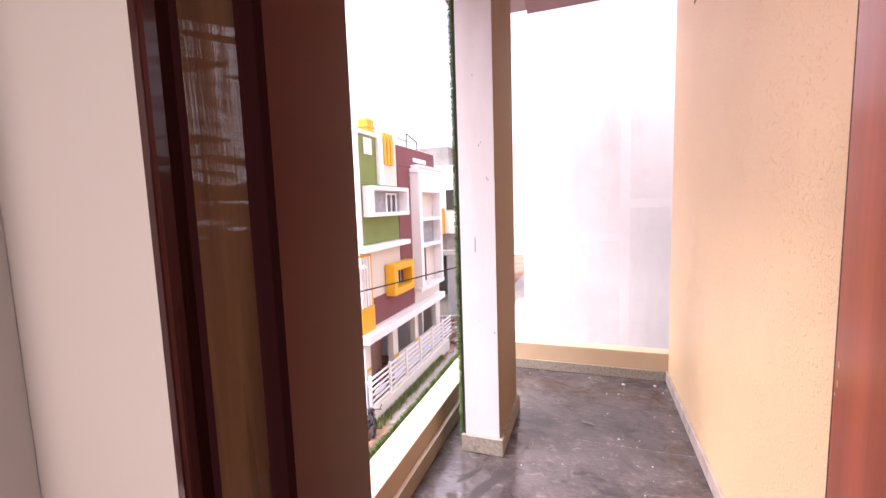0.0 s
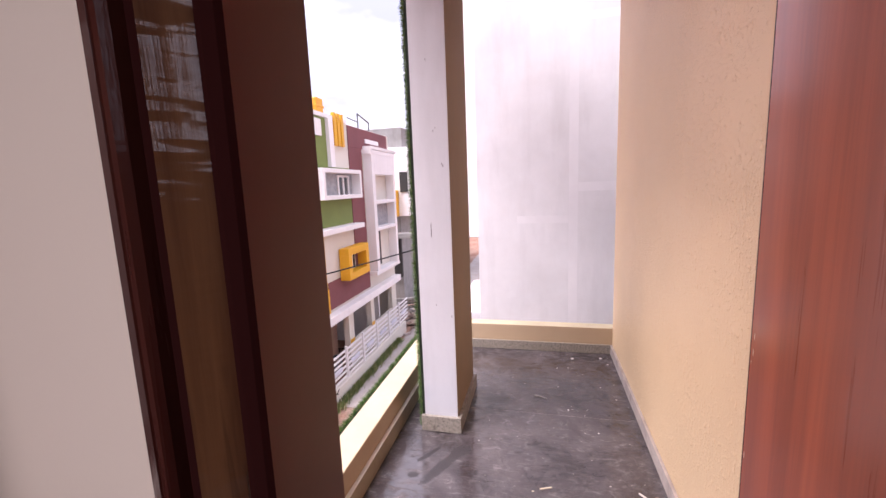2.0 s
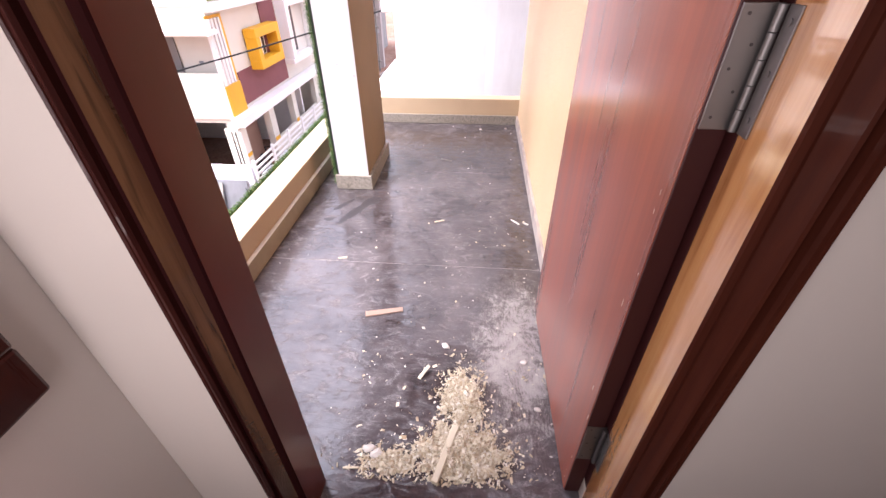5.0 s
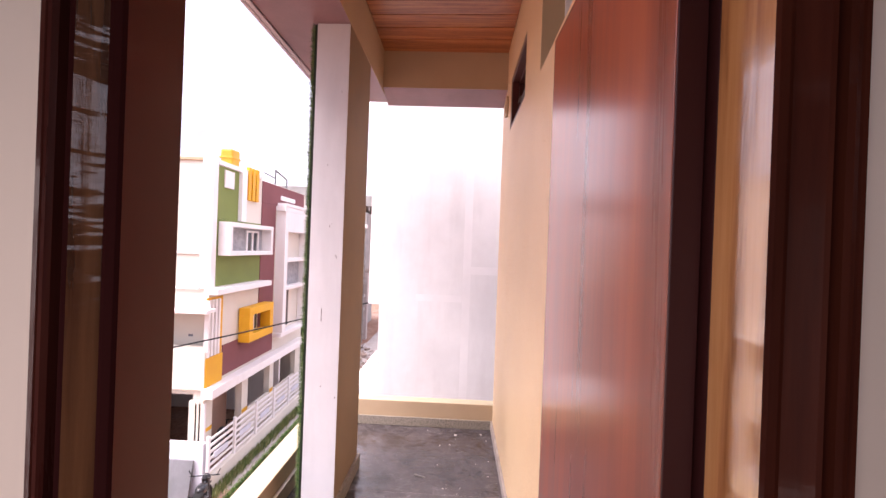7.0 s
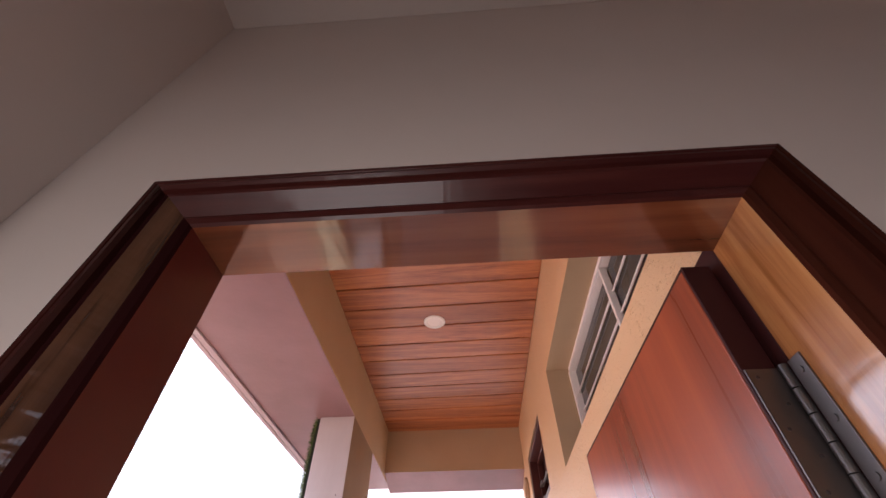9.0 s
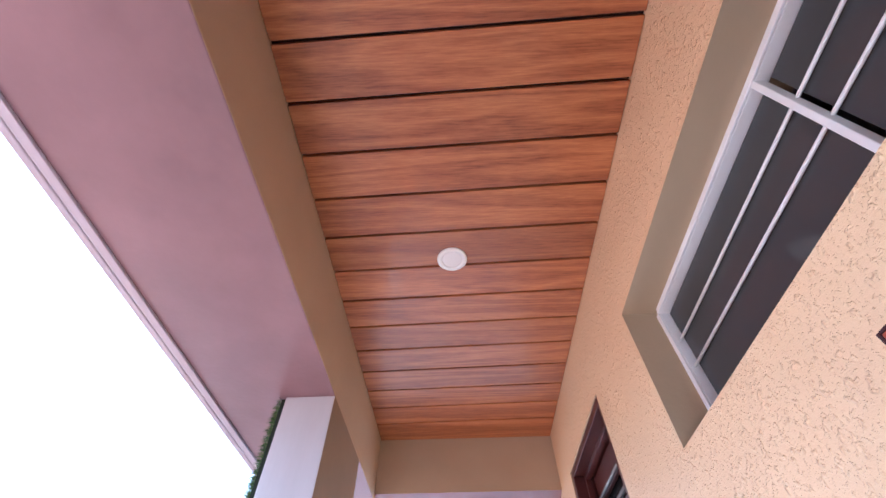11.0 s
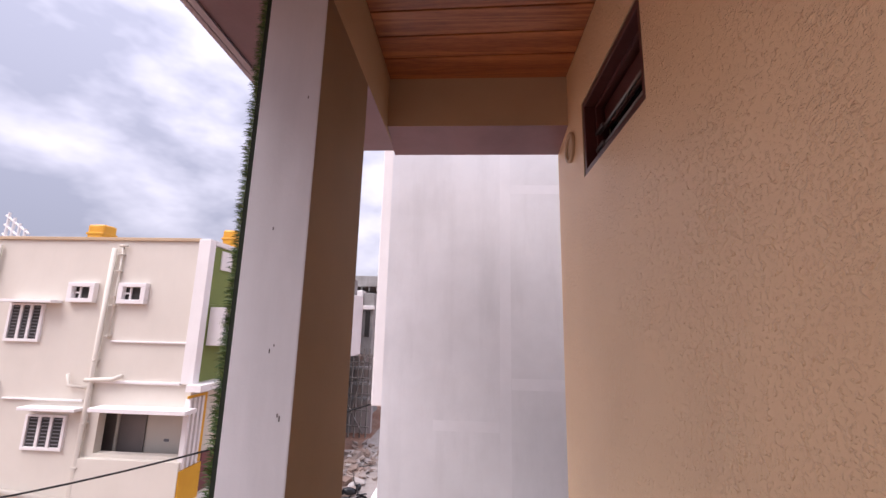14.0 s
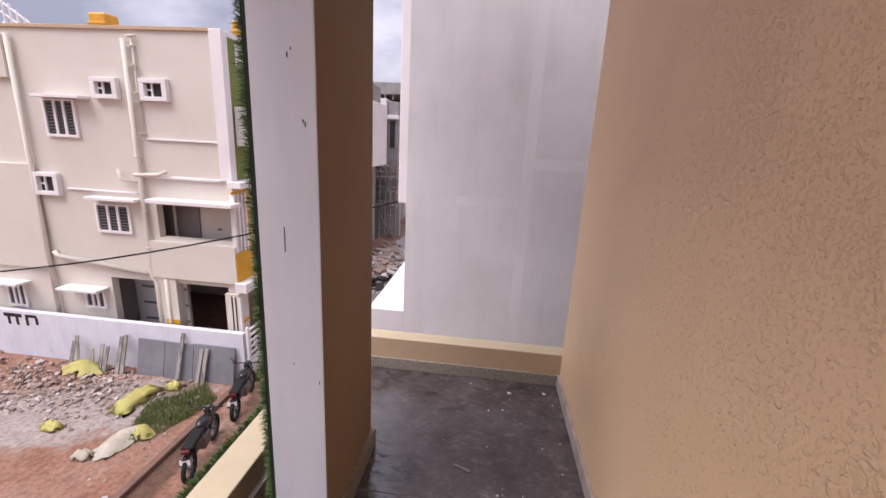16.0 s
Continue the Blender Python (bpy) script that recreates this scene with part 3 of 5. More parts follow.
# ---- wooden ventilator ----
vent = thing("window_2", "small brown wooden ventilator with steel bars and tilted glass louvres", "ventilator", kind="structure")
y0, y1, z0, z1 = VENT
for a, b, c, d in ((y0, y1, z0, z0 + 0.03), (y0, y1, z1 - 0.03, z1), (y0, y0 + 0.03, z0 + 0.03, z1 - 0.03), (y1 - 0.03, y1, z0 + 0.03, z1 - 0.03)):
    part("frame_bar", box_bm(0.004, 0.11, a, b, c, d, 0.003), M_VENTWOOD, vent)
for a, b, c, d in ((y0 + 0.03, y1 - 0.03, z1 - 0.05, z1 - 0.031), (y1 - 0.05, y1 - 0.031, z0 + 0.031, z1 - 0.051)):
    part("inner_bead", box_bm(0.05, 0.075, a, b, c, d, 0.002), M_VENTWOOD, vent)
for k in (0.30, 0.52):
    zz = z0 + (z1 - z0) * k
    part("bar", cyl_bm((0.06, y0 + 0.03, zz), (0.06, y1 - 0.03, zz), 0.008, 10), M_STEEL, vent, smooth=True)
    part("bar_bracket", box_bm(0.045, 0.062, y1 - 0.13, y1 - 0.031, zz - 0.006, zz + 0.012, 0.002), M_STEEL, vent)
part("flap", box_bm(0.085, 0.1, y0 + 0.031, y1 - 0.051, z0 + 0.2, z1 - 0.051, 0.002), M_VENTWOOD, vent, "reddish wooden flap")
part("pane", box_bm(0.115, 0.12, y0 + 0.03, y1 - 0.03, z0 + 0.03, z1 - 0.03), M_GLASS, vent, "dark glass")
# sheet whose colour supplies the darkness behind the ventilator
solid("trim_vent_shade", box_bm(0.14, 0.145, y0, y1, z0, z1), M_DARK, "near-black sheet put in for the unlit space behind the ventilator", "wall")


# ---- round duct cover ----
def ring_bm(r0, r1, x0, x1, seg=40):
    bm = bmesh.new()
    loops = []
    for r, x in ((r0, x0 + 0.002), (r0 + 0.004, x0), (r1 - 0.003, x0), (r1, x0 + 0.003), (r1, x1), (r0, x1)):
        loops.append([bm.verts.new((x, r * math.cos(2 * math.pi * i / seg), r * math.sin(2 * math.pi * i / seg))) for i in range(seg)])
    for A, B in zip(loops, loops[1:] + loops[:1]):
        for i in range(seg):
            bm.faces.new((A[i], A[(i + 1) % seg], B[(i + 1) % seg], B[i]))
    return bm


duct = thing("duct_cover", "round tan-painted duct cover high on the plaster wall", "vent cover", at=(0, 0.893, 2.552))
part("rim", ring_bm(0.058, 0.076, -0.016, 0.001), M_TAN_SMOOTH, duct, smooth=True)
part("plate", cyl_bm((-0.004, 0, 0), (0.0005, 0, 0), 0.058, 32), M_TAN_SMOOTH, duct)

# ---- downlight ----
lamp = thing("downlight", "small round white recessed downlight, switched off", "ceiling lamp", at=(-0.508, -0.375, CEIL))
bm = ring_bm(0.036, 0.055, -0.006, 0.001)
bmesh.ops.rotate(bm, verts=bm.verts[:], cent=(0, 0, 0), matrix=Matrix.Rotation(radians(90), 3, "Y"))
for v in bm.verts:
    v.co.z = -abs(v.co.z) if v.co.z else 0
part("trim_ring", bm, M_LAMP, lamp, smooth=True)
part("diffuser", cyl_bm((0, 0, -0.0035), (0, 0, 0.0005), 0.0365, 32), mat("opal_diffuser", (0.78, 0.75, 0.74), 0.3), lamp, "opal plastic diffuser")

# ---- white rendered house beyond the end ----
nb = thing("neighbour_house", "tall house side wall in pale uneven raw render", "house", kind="structure")
part("wall", box_bm(-1.125, 5.0, 2.0, 2.3, -6.0, 7.5), M_NEIGHBOUR, nb)
part("lower_wall", box_bm(-1.42, -1.127, 2.0, 2.3, -6.0, 0.03), M_NEIGHBOUR, nb)
part("ledge", box_bm(-1.42, -1.127, 2.302, 3.45, -0.35, 0.03, 0.01), plaster("white_ledge_paint", (0.80, 0.78, 0.78), (0.74, 0.72, 0.72), stain=0.2), nb, "white painted ledge")

# ---- outside, laid out from one origin at the balcony ----
OUT = Matrix.Translation((-0.5, -1.46, 1.32)) @ Matrix.Scale(1.15, 4) @ Matrix.Translation((0.5, 1.3, -1.4))
GZ = -4.8
M_CREAM = plaster("cream_house_paint", (0.66, 0.615, 0.54), (0.62, 0.578, 0.505), rough=0.7, blotch=0.7, strength=0.05, stain=0.06)
M_WHITEWALL = plaster("white_house_paint", (0.80, 0.77, 0.76), (0.74, 0.71, 0.70), rough=0.7, blotch=0.8, strength=0.05, stain=0.15)
M_LILAC = plaster("whitewashed_wall", (0.68, 0.68, 0.74), (0.60, 0.60, 0.66), rough=0.8, blotch=1.2, strength=0.1, stain=0.4)
M_GREEN = plaster("olive_green_paint", (0.17, 0.22, 0.055), (0.15, 0.19, 0.05), blotch=1.0, strength=0.05)
M_MAROON = plaster("maroon_paint", (0.20, 0.065, 0.07), (0.17, 0.055, 0.06), blotch=1.0, strength=0.05)
M_YELLOW = plaster("yellow_paint", (0.72, 0.37, 0.01), (0.66, 0.33, 0.01), rough=0.5, blotch=1.0, strength=0.05)
M_TANK = plaster("orange_tank_plastic", (0.75, 0.36, 0.02), (0.68, 0.31, 0.02), rough=0.45, strength=0.02)
# grey-brown with the rooms' shade already in its colour
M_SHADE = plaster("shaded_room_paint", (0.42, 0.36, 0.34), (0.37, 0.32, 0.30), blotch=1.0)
M_DOORGREY = plaster("grey_brown_door_paint", (0.20, 0.175, 0.165), (0.17, 0.15, 0.14), rough=0.5, blotch=1.5)
M_BROWNGATE = plaster("brown_sheet_gate", (0.26, 0.15, 0.11), (0.22, 0.125, 0.09), rough=0.5, blotch=1.2)
M_STONE = plaster("grey_stone_cladding", (0.36, 0.36, 0.37), (0.24, 0.24, 0.25), blotch=7, grain=20, strength=0.5)
M_GREY = plaster("bare_concrete", (0.33, 0.32, 0.31), (0.24, 0.23, 0.22), rough=0.9, blotch=1.5, strength=0.2, stain=0.5)
M_SLATE = plaster("grey_stone_sheet", (0.20, 0.20, 0.215), (0.15, 0.15, 0.16), rough=0.6, blotch=1.6, strength=0.1, stain=0.3)
M_RUBBER = mat("black_rubber", (0.02, 0.02, 0.02), 0.75)
bsdf(M_RUBBER).inputs["Specular IOR Level"].default_value = 0.12
M_BLACKPAINT = mat("black_enamel", (0.018, 0.018, 0.02), 0.25)
M_DULLSTEEL = mat("dull_metal", (0.16, 0.16, 0.165), 0.45, 1.0)
M_TARP = plaster("yellow_woven_sack", (0.74, 0.70, 0.24), (0.64, 0.58, 0.2), rough=0.6, blotch=4, strength=0.3)
M_SACK = plaster("pale_woven_sack", (0.78, 0.74, 0.64), (0.66, 0.60, 0.48), rough=0.7, blotch=5, strength=0.3)
M_STICK = wood("weathered_plank", (0.13, 0.11, 0.10), (0.25, 0.23, 0.21), (0.36, 0.33, 0.30), "z", 0.8, 14)


def opart(name, bm, material, parent, label="", smooth=False):
    bmesh.ops.transform(bm, matrix=OUT, verts=bm.verts[:])
    return part(name, bm, material, parent, label, smooth)


def slabs(name, material, parent, *boxes, bevel=0.008, label=""):
    return [opart(name, box_bm(*b, bevel), material, parent, label) for b in boxes]


# ground, one sheet to the horizon
def dirt():
    m = mat("red_dirt_ground", (0.3, 0.16, 0.1), 0.95)
    v = coords(m)
    big = noise_tex(m, v, 0.35, 6, 0.65, 0.5)
    col = ramp(m, big, [(0.34, (0.27, 0.13, 0.085)), (0.5, (0.33, 0.19, 0.135)), (0.66, (0.37, 0.27, 0.22))])
    fine = noise_tex(m, v, 9, 6, 0.7)
    edge = noise_tex(m, v, 1.1, 6, 0.7, 0.6)
    for (x, y, rx, ry, turn), tint, k in (((-10.6, 7.2, 4.2, 2.0, 20), (0.40, 0.375, 0.365), 0.85), ((-7.15, 4.2, 4.6, 0.55, 88), (0.10, 0.055, 0.038), 0.8), ((-8.6, 7.9, 2.0, 0.9, -60), (0.16, 0.12, 0.08), 0.6)):
        patch = ramp(m, maths(m, "ADD", spot_mask(m, x, y, rx, ry, turn), maths(m, "SUBTRACT", edge, 0.5)), [(0.22, (0, 0, 0)), (0.42, (1, 1, 1))])
        col = mixc(m, col, tint, maths(m, "MULTIPLY", patch, k))
    col = mixc(m, col, ramp(m, fine, [(0.35, (0.55, 0.5, 0.48)), (0.7, (1.15, 1.1, 1.05))]), 1.0, "MULTIPLY")
    set_in(m, "Base Color", col)
    bump(m, fine, 0.8, 0.06)
    return m


M_DIRT = dirt()
GROUND = (OUT @ Vector((0, 0, GZ))).z
bm = bmesh.new()
bmesh.ops.create_grid(bm, x_segments=2, y_segments=2, size=1500, matrix=Matrix.Translation((0, 0, GROUND)))
solid("ground", bm, M_DIRT, "red-brown bare dirt ground", "ground")
M_ROAD = plaster("pale_concrete_road", (0.40, 0.355, 0.33), (0.31, 0.265, 0.24), rough=0.9, blotch=1.3, strength=0.2, stain=0.4)
solid("road", (lambda b: (bmesh.ops.transform(b, matrix=OUT, verts=b.verts[:]), b)[1])(box_bm(-6.1, -1.9, 8.3, 60, GZ - 0.1, GZ + 0.02)), M_ROAD, "pale dusty concrete street", "road")

# lot: our own storeys below
solid("wall_lower_storeys", box_bm(-1.28, 2.6, -5.6, 1.29, GROUND, -0.36), M_TAN_SMOOTH, "plain storeys under the balcony", "wall")

# -- painted house --
house = thing("painted_house", "cream three-storey house with green, maroon and yellow facade panels", "house", kind="structure")
XF, YS = -6.66, 8.3


def side_wall(holes, x0, x1, z0, z1, y0, y1):
    b = wall_x(y0, y1, x0, x1, z0, z1, holes)
    for v in b.verts:
        v.co.x, v.co.y = v.co.y, v.co.x
    return b


opart("side_wall", side_wall([(-8.72, -6.76, -1.22, -0.38), (-10.29, -8.96, GZ, -2.42), (-8.39, -6.98, GZ, -2.42)], -17, XF, GZ, 3.56, YS, YS + 0.2), M_CREAM, house)
opart("front_wall", wall_x(XF - 0.2, XF, YS + 0.2, 14.4, GZ, 3.5, [(8.5, 8.78, -1.45, -0.05), (8.62, 10.1, GZ, -2.6), (10.45, 11.9, GZ, -2.6), (12.2, 14.1, GZ, -2.6)]), M_CREAM, house)
opart("back_wall", box_bm(-17, XF, 14.4, 14.6, GZ, 3.5), M_CREAM, house)
opart("roof", box_bm(-17, XF - 0.2, YS + 0.2, 14.4, 2.6, 2.75), M_GREY, house)
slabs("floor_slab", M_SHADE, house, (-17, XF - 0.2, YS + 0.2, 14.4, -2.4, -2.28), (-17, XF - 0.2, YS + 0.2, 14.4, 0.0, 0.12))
slabs("inner_wall", M_CREAM, house, (-9.4, -6.86, 8.9, 9.0, -2.28, 0.0), (-9.5, -9.4, YS + 0.2, 9.0, -2.28, 0.0))
slabs("parking_wall", M_WHITEWALL, house, (-12, -6.9, 13.2, 13.3, GZ, -2.4), (-12.1, -12.0, YS + 0.2, 13.2, GZ, -2.4))
slabs("parking_wall", M_WHITEWALL, house, (-10.6, -8.95, 9.3, 9.4, GZ, -2.4))
slabs("wall_stripe", M_SLATE, house, (-10.38, -8.97, 9.286, 9.298, -3.05, -2.98), (-10.38, -8.97, 9.286, 9.298, -3.55, -3.48), (-10.38, -8.97, 9.286, 9.298, -4.05, -3.98))
slabs("parking_window", M_WHITEWALL, house, (-9.55, -9.49, 9.262, 9.285, -3.9, -2.6), (-9.2, -9.14, 9.262, 9.285, -3.9, -2.6), (-9.488, -9.202, 9.262, 9.285, -2.68, -2.6), (-9.488, -9.202, 9.262, 9.285, -3.9, -3.82))
slabs("inner_door", M_DOORGREY, house, (-8.66, -8.02, 8.85, 8.898, -2.2, -0.45), (-9.2, -8.74, 8.87, 8.898, -2.2, -0.45), label="grey-brown closed inner door")
slabs("door_jamb", M_CREAM, house, (-8.735, -8.665, 8.83, 8.898, -2.2, -0.45))
opart("switch_plate", box_bm(-7.55, -7.43, 8.885, 8.898, -1.08, -1.02), M_SLATE, house, "small grey switch plate")
slabs("coping", M_TAN_SMOOTH, house, (-17, XF - 0.22, YS - 0.05, YS + 0.25, 3.562, 3.64))
opart("corner_frame", box_bm(XF - 0.24, XF + 0.05, YS - 0.06, YS + 0.16, 0.3, 3.62, 0.01), M_WHITEWALL, house)
opart("front_coping", box_bm(XF - 0.2, XF + 0.06, YS + 0.162, 10.8, 3.5, 3.62, 0.01), M_WHITEWALL, house)
slabs("panel", M_GREEN, house, (XF + 0.002, XF + 0.02, YS + 0.17, 9.5, 2.1, 3.49), (XF + 0.002, XF + 0.02, YS + 0.17, 10.88, 0.33, 2.098), label="olive green painted panel")
slabs("panel", M_MAROON, house, (XF + 0.002, XF + 0.03, 10.9, 14.38, 2.8, 3.48), (XF + 0.002, XF + 0.03, 10.9, 11.9, -1.3, 2.798), (XF + 0.002, XF + 0.03, 8.95, 11.95, -2.14, -1.302), label="maroon painted panel")
opart("light_panel", box_bm(XF + 0.022, XF + 0.06, 8.75, 9.2, 2.95, 3.42, 0.01), M_WHITEWALL, house)
slabs("slot_trim", M_WHITEWALL, house, (XF + 0.032, XF + 0.07, 12.2, 13.4, 3.02, 3.17))
slabs("white_strip", M_WHITEWALL, house, (XF + 0.002, XF + 0.12, 9.52, 9.78, 2.1, 3.49))
slabs("fin", M_YELLOW, house, (XF + 0.002, XF + 0.1, 9.9, 10.06, 2.75, 3.72), (XF + 0.002, XF + 0.1, 10.13, 10.29, 2.75, 3.72), (XF + 0.002, XF + 0.1, 10.36, 10.52, 2.75, 3.72), label="yellow vertical fin")
for name, m, (a, b, c, d), t, proj in (("window_box", M_WHITEWALL, (8.56, 11.04, 1.14, 2.03), 0.12, 0.36), ("window_box", M_YELLOW, (9.72, 11.24, -1.4, -0.4), 0.22, 0.36)):
    opart("frame_bar", box_bm(XF + 0.03, XF + proj, a, b, c, c + t, 0.01), m, house)
    opart("frame_bar", box_bm(XF + 0.03, XF + proj, a, b, d - t, d, 0.01), m, house)
    opart("frame_bar", box_bm(XF + 0.03, XF + proj, a, a + t, c + t, d - t, 0.01), m, house)
    opart("frame_bar", box_bm(XF + 0.03, XF + proj, b - t, b, c + t, d - t, 0.01), m, house)
opart("cladding", box_bm(XF + 0.03, XF + 0.05, 8.68, 10.92, 1.26, 1.91), M_STONE, house, "grey stone cladding")
slabs("window_pane", M_GLASS, house, (XF + 0.052, XF + 0.06, 9.95, 10.55, 1.26, 1.8), (XF + 0.04, XF + 0.05, 10.2, 10.75, -1.15, -0.65))
slabs("window_bar", M_WHITEWALL, house, (XF + 0.05, XF + 0.1, 9.88, 9.95, 1.26, 1.86), (XF + 0.05, XF + 0.1, 10.22, 10.28, 1.26, 1.8), (XF + 0.05, XF + 0.1, 10.55, 10.62, 1.26, 1.86), (XF + 0.05, XF + 0.1, 9.952, 10.548, 1.8, 1.86), (XF + 0.04, XF + 0.09, 10.45, 10.52, -1.15, -0.65))
# tall white window grid
for a, b, c, d in ((11.92, 14.36, -1.72, -1.58), (11.92, 14.36, 2.62, 2.78), (12.0, 12.25, -1.58, 2.62), (14.1, 14.3, -1.58, 2.62), (12.25, 14.1, 0.86, 0.98), (12.25, 14.1, -0.12, 0.0), (12.25, 14.1, 1.92, 2.62)):
    opart("grid_frame", box_bm(XF + 0.002, XF + 0.34, a, b, c, d, 0.01), M_WHITEWALL, house)
slabs("window_pane", M_GLASS, house, (XF + 0.01, XF + 0.02, 12.4, 12.95, 0.98, 1.92), (XF + 0.01, XF + 0.02, 12.4, 13.2, -1.5, -0.12))
opart("cladding", box_bm(XF + 0.002, XF + 0.01, 12.25, 14.1, 0.0, 0.86), M_STONE, house)
slabs("ledge", M_WHITEWALL, house, (XF + 0.0, XF + 0.35, YS - 0.2, 11.06, 0.16, 0.31), (XF + 0.002, XF + 0.3, YS - 0.2, 14.5, -2.46, -2.22), (XF + 0.002, XF + 0.35, 12.0, 14.6, 2.79, 2.9))
for k in range(4):
    opart("white_fin", box_bm(XF - 0.06, XF + 0.06, 8.24 + k * 0.15, 8.31 + k * 0.15, -1.46, 0.0, 0.006), M_WHITEWALL, house)
slabs("fin_surround", M_YELLOW, house, (XF + 0.0, XF + 0.03, 8.78, 8.9, -1.46, 0.06), (XF + 0.0, XF + 0.03, 8.2, 8.778, 0.0, 0.06))
opart("panel", box_bm(XF + 0.0, XF + 0.05, YS - 0.1, 8.93, -2.24, -1.48, 0.008), M_YELLOW, house, "yellow painted panel")
slabs("gate", M_BROWNGATE, house, (XF - 0.5, XF - 0.45, 8.7, 10.1, GZ, -2.62), label="brown sheet-metal gate")
slabs("base_wall", M_CREAM, house, (XF - 0.1, XF - 0.02, 10.45, 14.1, GZ, -3.6))
slabs("yellow_band", M_YELLOW, house, (XF + 0.002, XF + 0.012, 10.12, 10.44, -3.62, -3.5), (XF + 0.002, XF + 0.012, 11.92, 12.18, -3.62, -3.5), (-8.75, -8.372, YS - 0.095, YS - 0.082, -3.55, -3.42), (XF + 0.002, XF + 0.012, 8.34, 8.6, -3.4, -3.3))
for k in range(3):
    opart("white_fin", box_bm(XF - 0.2 + k * 0.1, XF - 0.15 + k * 0.1, YS - 0.1, YS - 0.02, -4.0, -2.62, 0.005), M_WHITEWALL, house)
# side face: sunshades, ledges, balcony front
slabs("balcony_front", M_CREAM, house, (-9.06, XF + 0.02, YS - 0.12, YS + 0.1, -2.27, -1.3))
slabs("sunshade", M_WHITEWALL, house, (-8.66, XF + 0.2, YS - 0.4, YS - 0.001, -0.29, -0.2), (-11.36, -10.1, YS - 0.3, YS - 0.001, 2.03, 2.1), (-10.4, -9.05, YS - 0.3, YS - 0.001, -0.33, -0.26), (-11.56, -10.4, YS - 0.4, YS - 0.001, -2.78, -2.71), (-13.9, -12.75, YS - 0.4, YS - 0.001, -2.8, -2.73))
slabs("string_course", M_WHITEWALL, house, (-8.72, -6.9, YS - 0.05, YS - 0.001, 1.17, 1.21), (-9.06, -6.9, YS - 0.07, YS - 0.001, 0.27, 0.33), (-11.1, -9.15, YS - 0.05, YS - 0.001, -0.15, -0.11))
slabs("bay", M_CREAM, house, (-17, -12.0, YS - 0.12, YS - 0.002, -2.3, 0.43), (-17, -12.1, YS - 0.1, YS - 0.002, 2.45, 3.4))
slabs("post", M_CREAM, house, (-8.98, -8.37, YS - 0.08, YS - 0.001, GZ, -2.28), (XF - 0.36, XF + 0.01, YS - 0.1, YS - 0.001, GZ, -2.55))


def shutter_window(x0, x1, z0, z1):
    w = opart("window", box_bm(x0, x1, YS - 0.02, YS - 0.002, z0, z1), M_DARK, house, "white-framed window with dark louvred shutters")
    t = 0.07
    for b in ((x0 - t, x1 + t, z0 - t, z0), (x0 - t, x1 + t, z1, z1 + t * 0.6), (x0 - t, x0, z0, z1), (x1, x1 + t, z0, z1)):
        opart("frame_bar", box_bm(b[0], b[1], YS - 0.06, YS - 0.001, b[2], b[3], 0.006), M_WHITEWALL, w)
    n = 3 if x1 - x0 > 0.4 else 2
    for i in range(1, n):
        xm = x0 + (x1 - x0) * i / n
        opart("mullion", box_bm(xm - 0.035, xm + 0.035, YS - 0.055, YS - 0.021, z0, z1, 0.005), M_WHITEWALL, w)
    lou = bmesh.new()
    k = z0 + 0.05
    while k < z1 - 0.02:
        box_bm(x0, x1, YS - 0.034, YS - 0.021, k, k + 0.02, bm=lou)
        k += 0.075
    opart("louvres", lou, M_SLATE, w)


shutter_window(-11.3, -10.56, 1.2, 1.97)
shutter_window(-10.33, -9.5, -1.13, -0.5)
shutter_window(-11.06, -10.58, -3.28, -2.82)
shutter_window(-13.46, -13.0, -3.45, -2.85)


def vent_window(x0, x1, z0, z1):
    w = opart("window", box_bm(x0 + 0.12, x1 - 0.12, YS - 0.012, YS - 0.002, z0 + 0.1, z1 - 0.1), M_DARK, house, "small dark toilet vent in a white surround")
    for b in ((x0, x1, z0, z0 + 0.1), (x0, x1, z1 - 0.1, z1), (x0, x0 + 0.12, z0 + 0.1, z1 - 0.1), (x1 - 0.12, x1, z0 + 0.1, z1 - 0.1)):
        opart("surround_bar", box_bm(b[0], b[1], YS - 0.13, YS - 0.001, b[2], b[3], 0.01), M_WHITEWALL, w)
    xm = (x0 + x1) / 2
    opart("cross_bar", box_bm(xm - 0.1, xm - 0.06, YS - 0.05, YS - 0.013, z0 + 0.1, z1 - 0.1), M_WHITEWALL, w)
    opart("cross_bar", box_bm(x0 + 0.12, xm - 0.1, YS - 0.05, YS - 0.013, (z0 + z1) / 2 - 0.02, (z0 + z1) / 2 + 0.02), M_WHITEWALL, w)


vent_window(-9.93, -9.26, 2.06, 2.53)
vent_window(-8.68, -8.0, 2.05, 2.54)
vent_window(-11.95, -11.25, -0.32, 0.25)


def pipe(points, r, parent, name="drain_pipe", material=None):
    return opart(name, tube_bm(points, r), material or M_CREAM, parent, smooth=True)


YP = YS - 0.09
pipe([(-8.95, YP, 3.36), (-8.97, YP, 0.3), (-9.0, YP, -2.3), (-8.9, YP, -2.4), (-8.9, YP, GZ)], 0.055, house)
pipe([(-8.78, YP + 0.04, 3.42), (-8.78, YP + 0.04, 1.25)], 0.022, house)
pipe([(-8.86, YP + 0.02, 3.43), (-8.66, YP + 0.02, 3.43)], 0.03, house)
for z in (3.2, 2.8, 2.2, 2.0, 1.3, 0.75, -0.6, -1.5):
    opart("pipe_clip", box_bm(*((-8.83, -8.73) if z > 1 else (-9.05, -8.91)), YP - 0.065, YS - 0.001, z, z + 0.03, 0.004), M_CREAM, house)
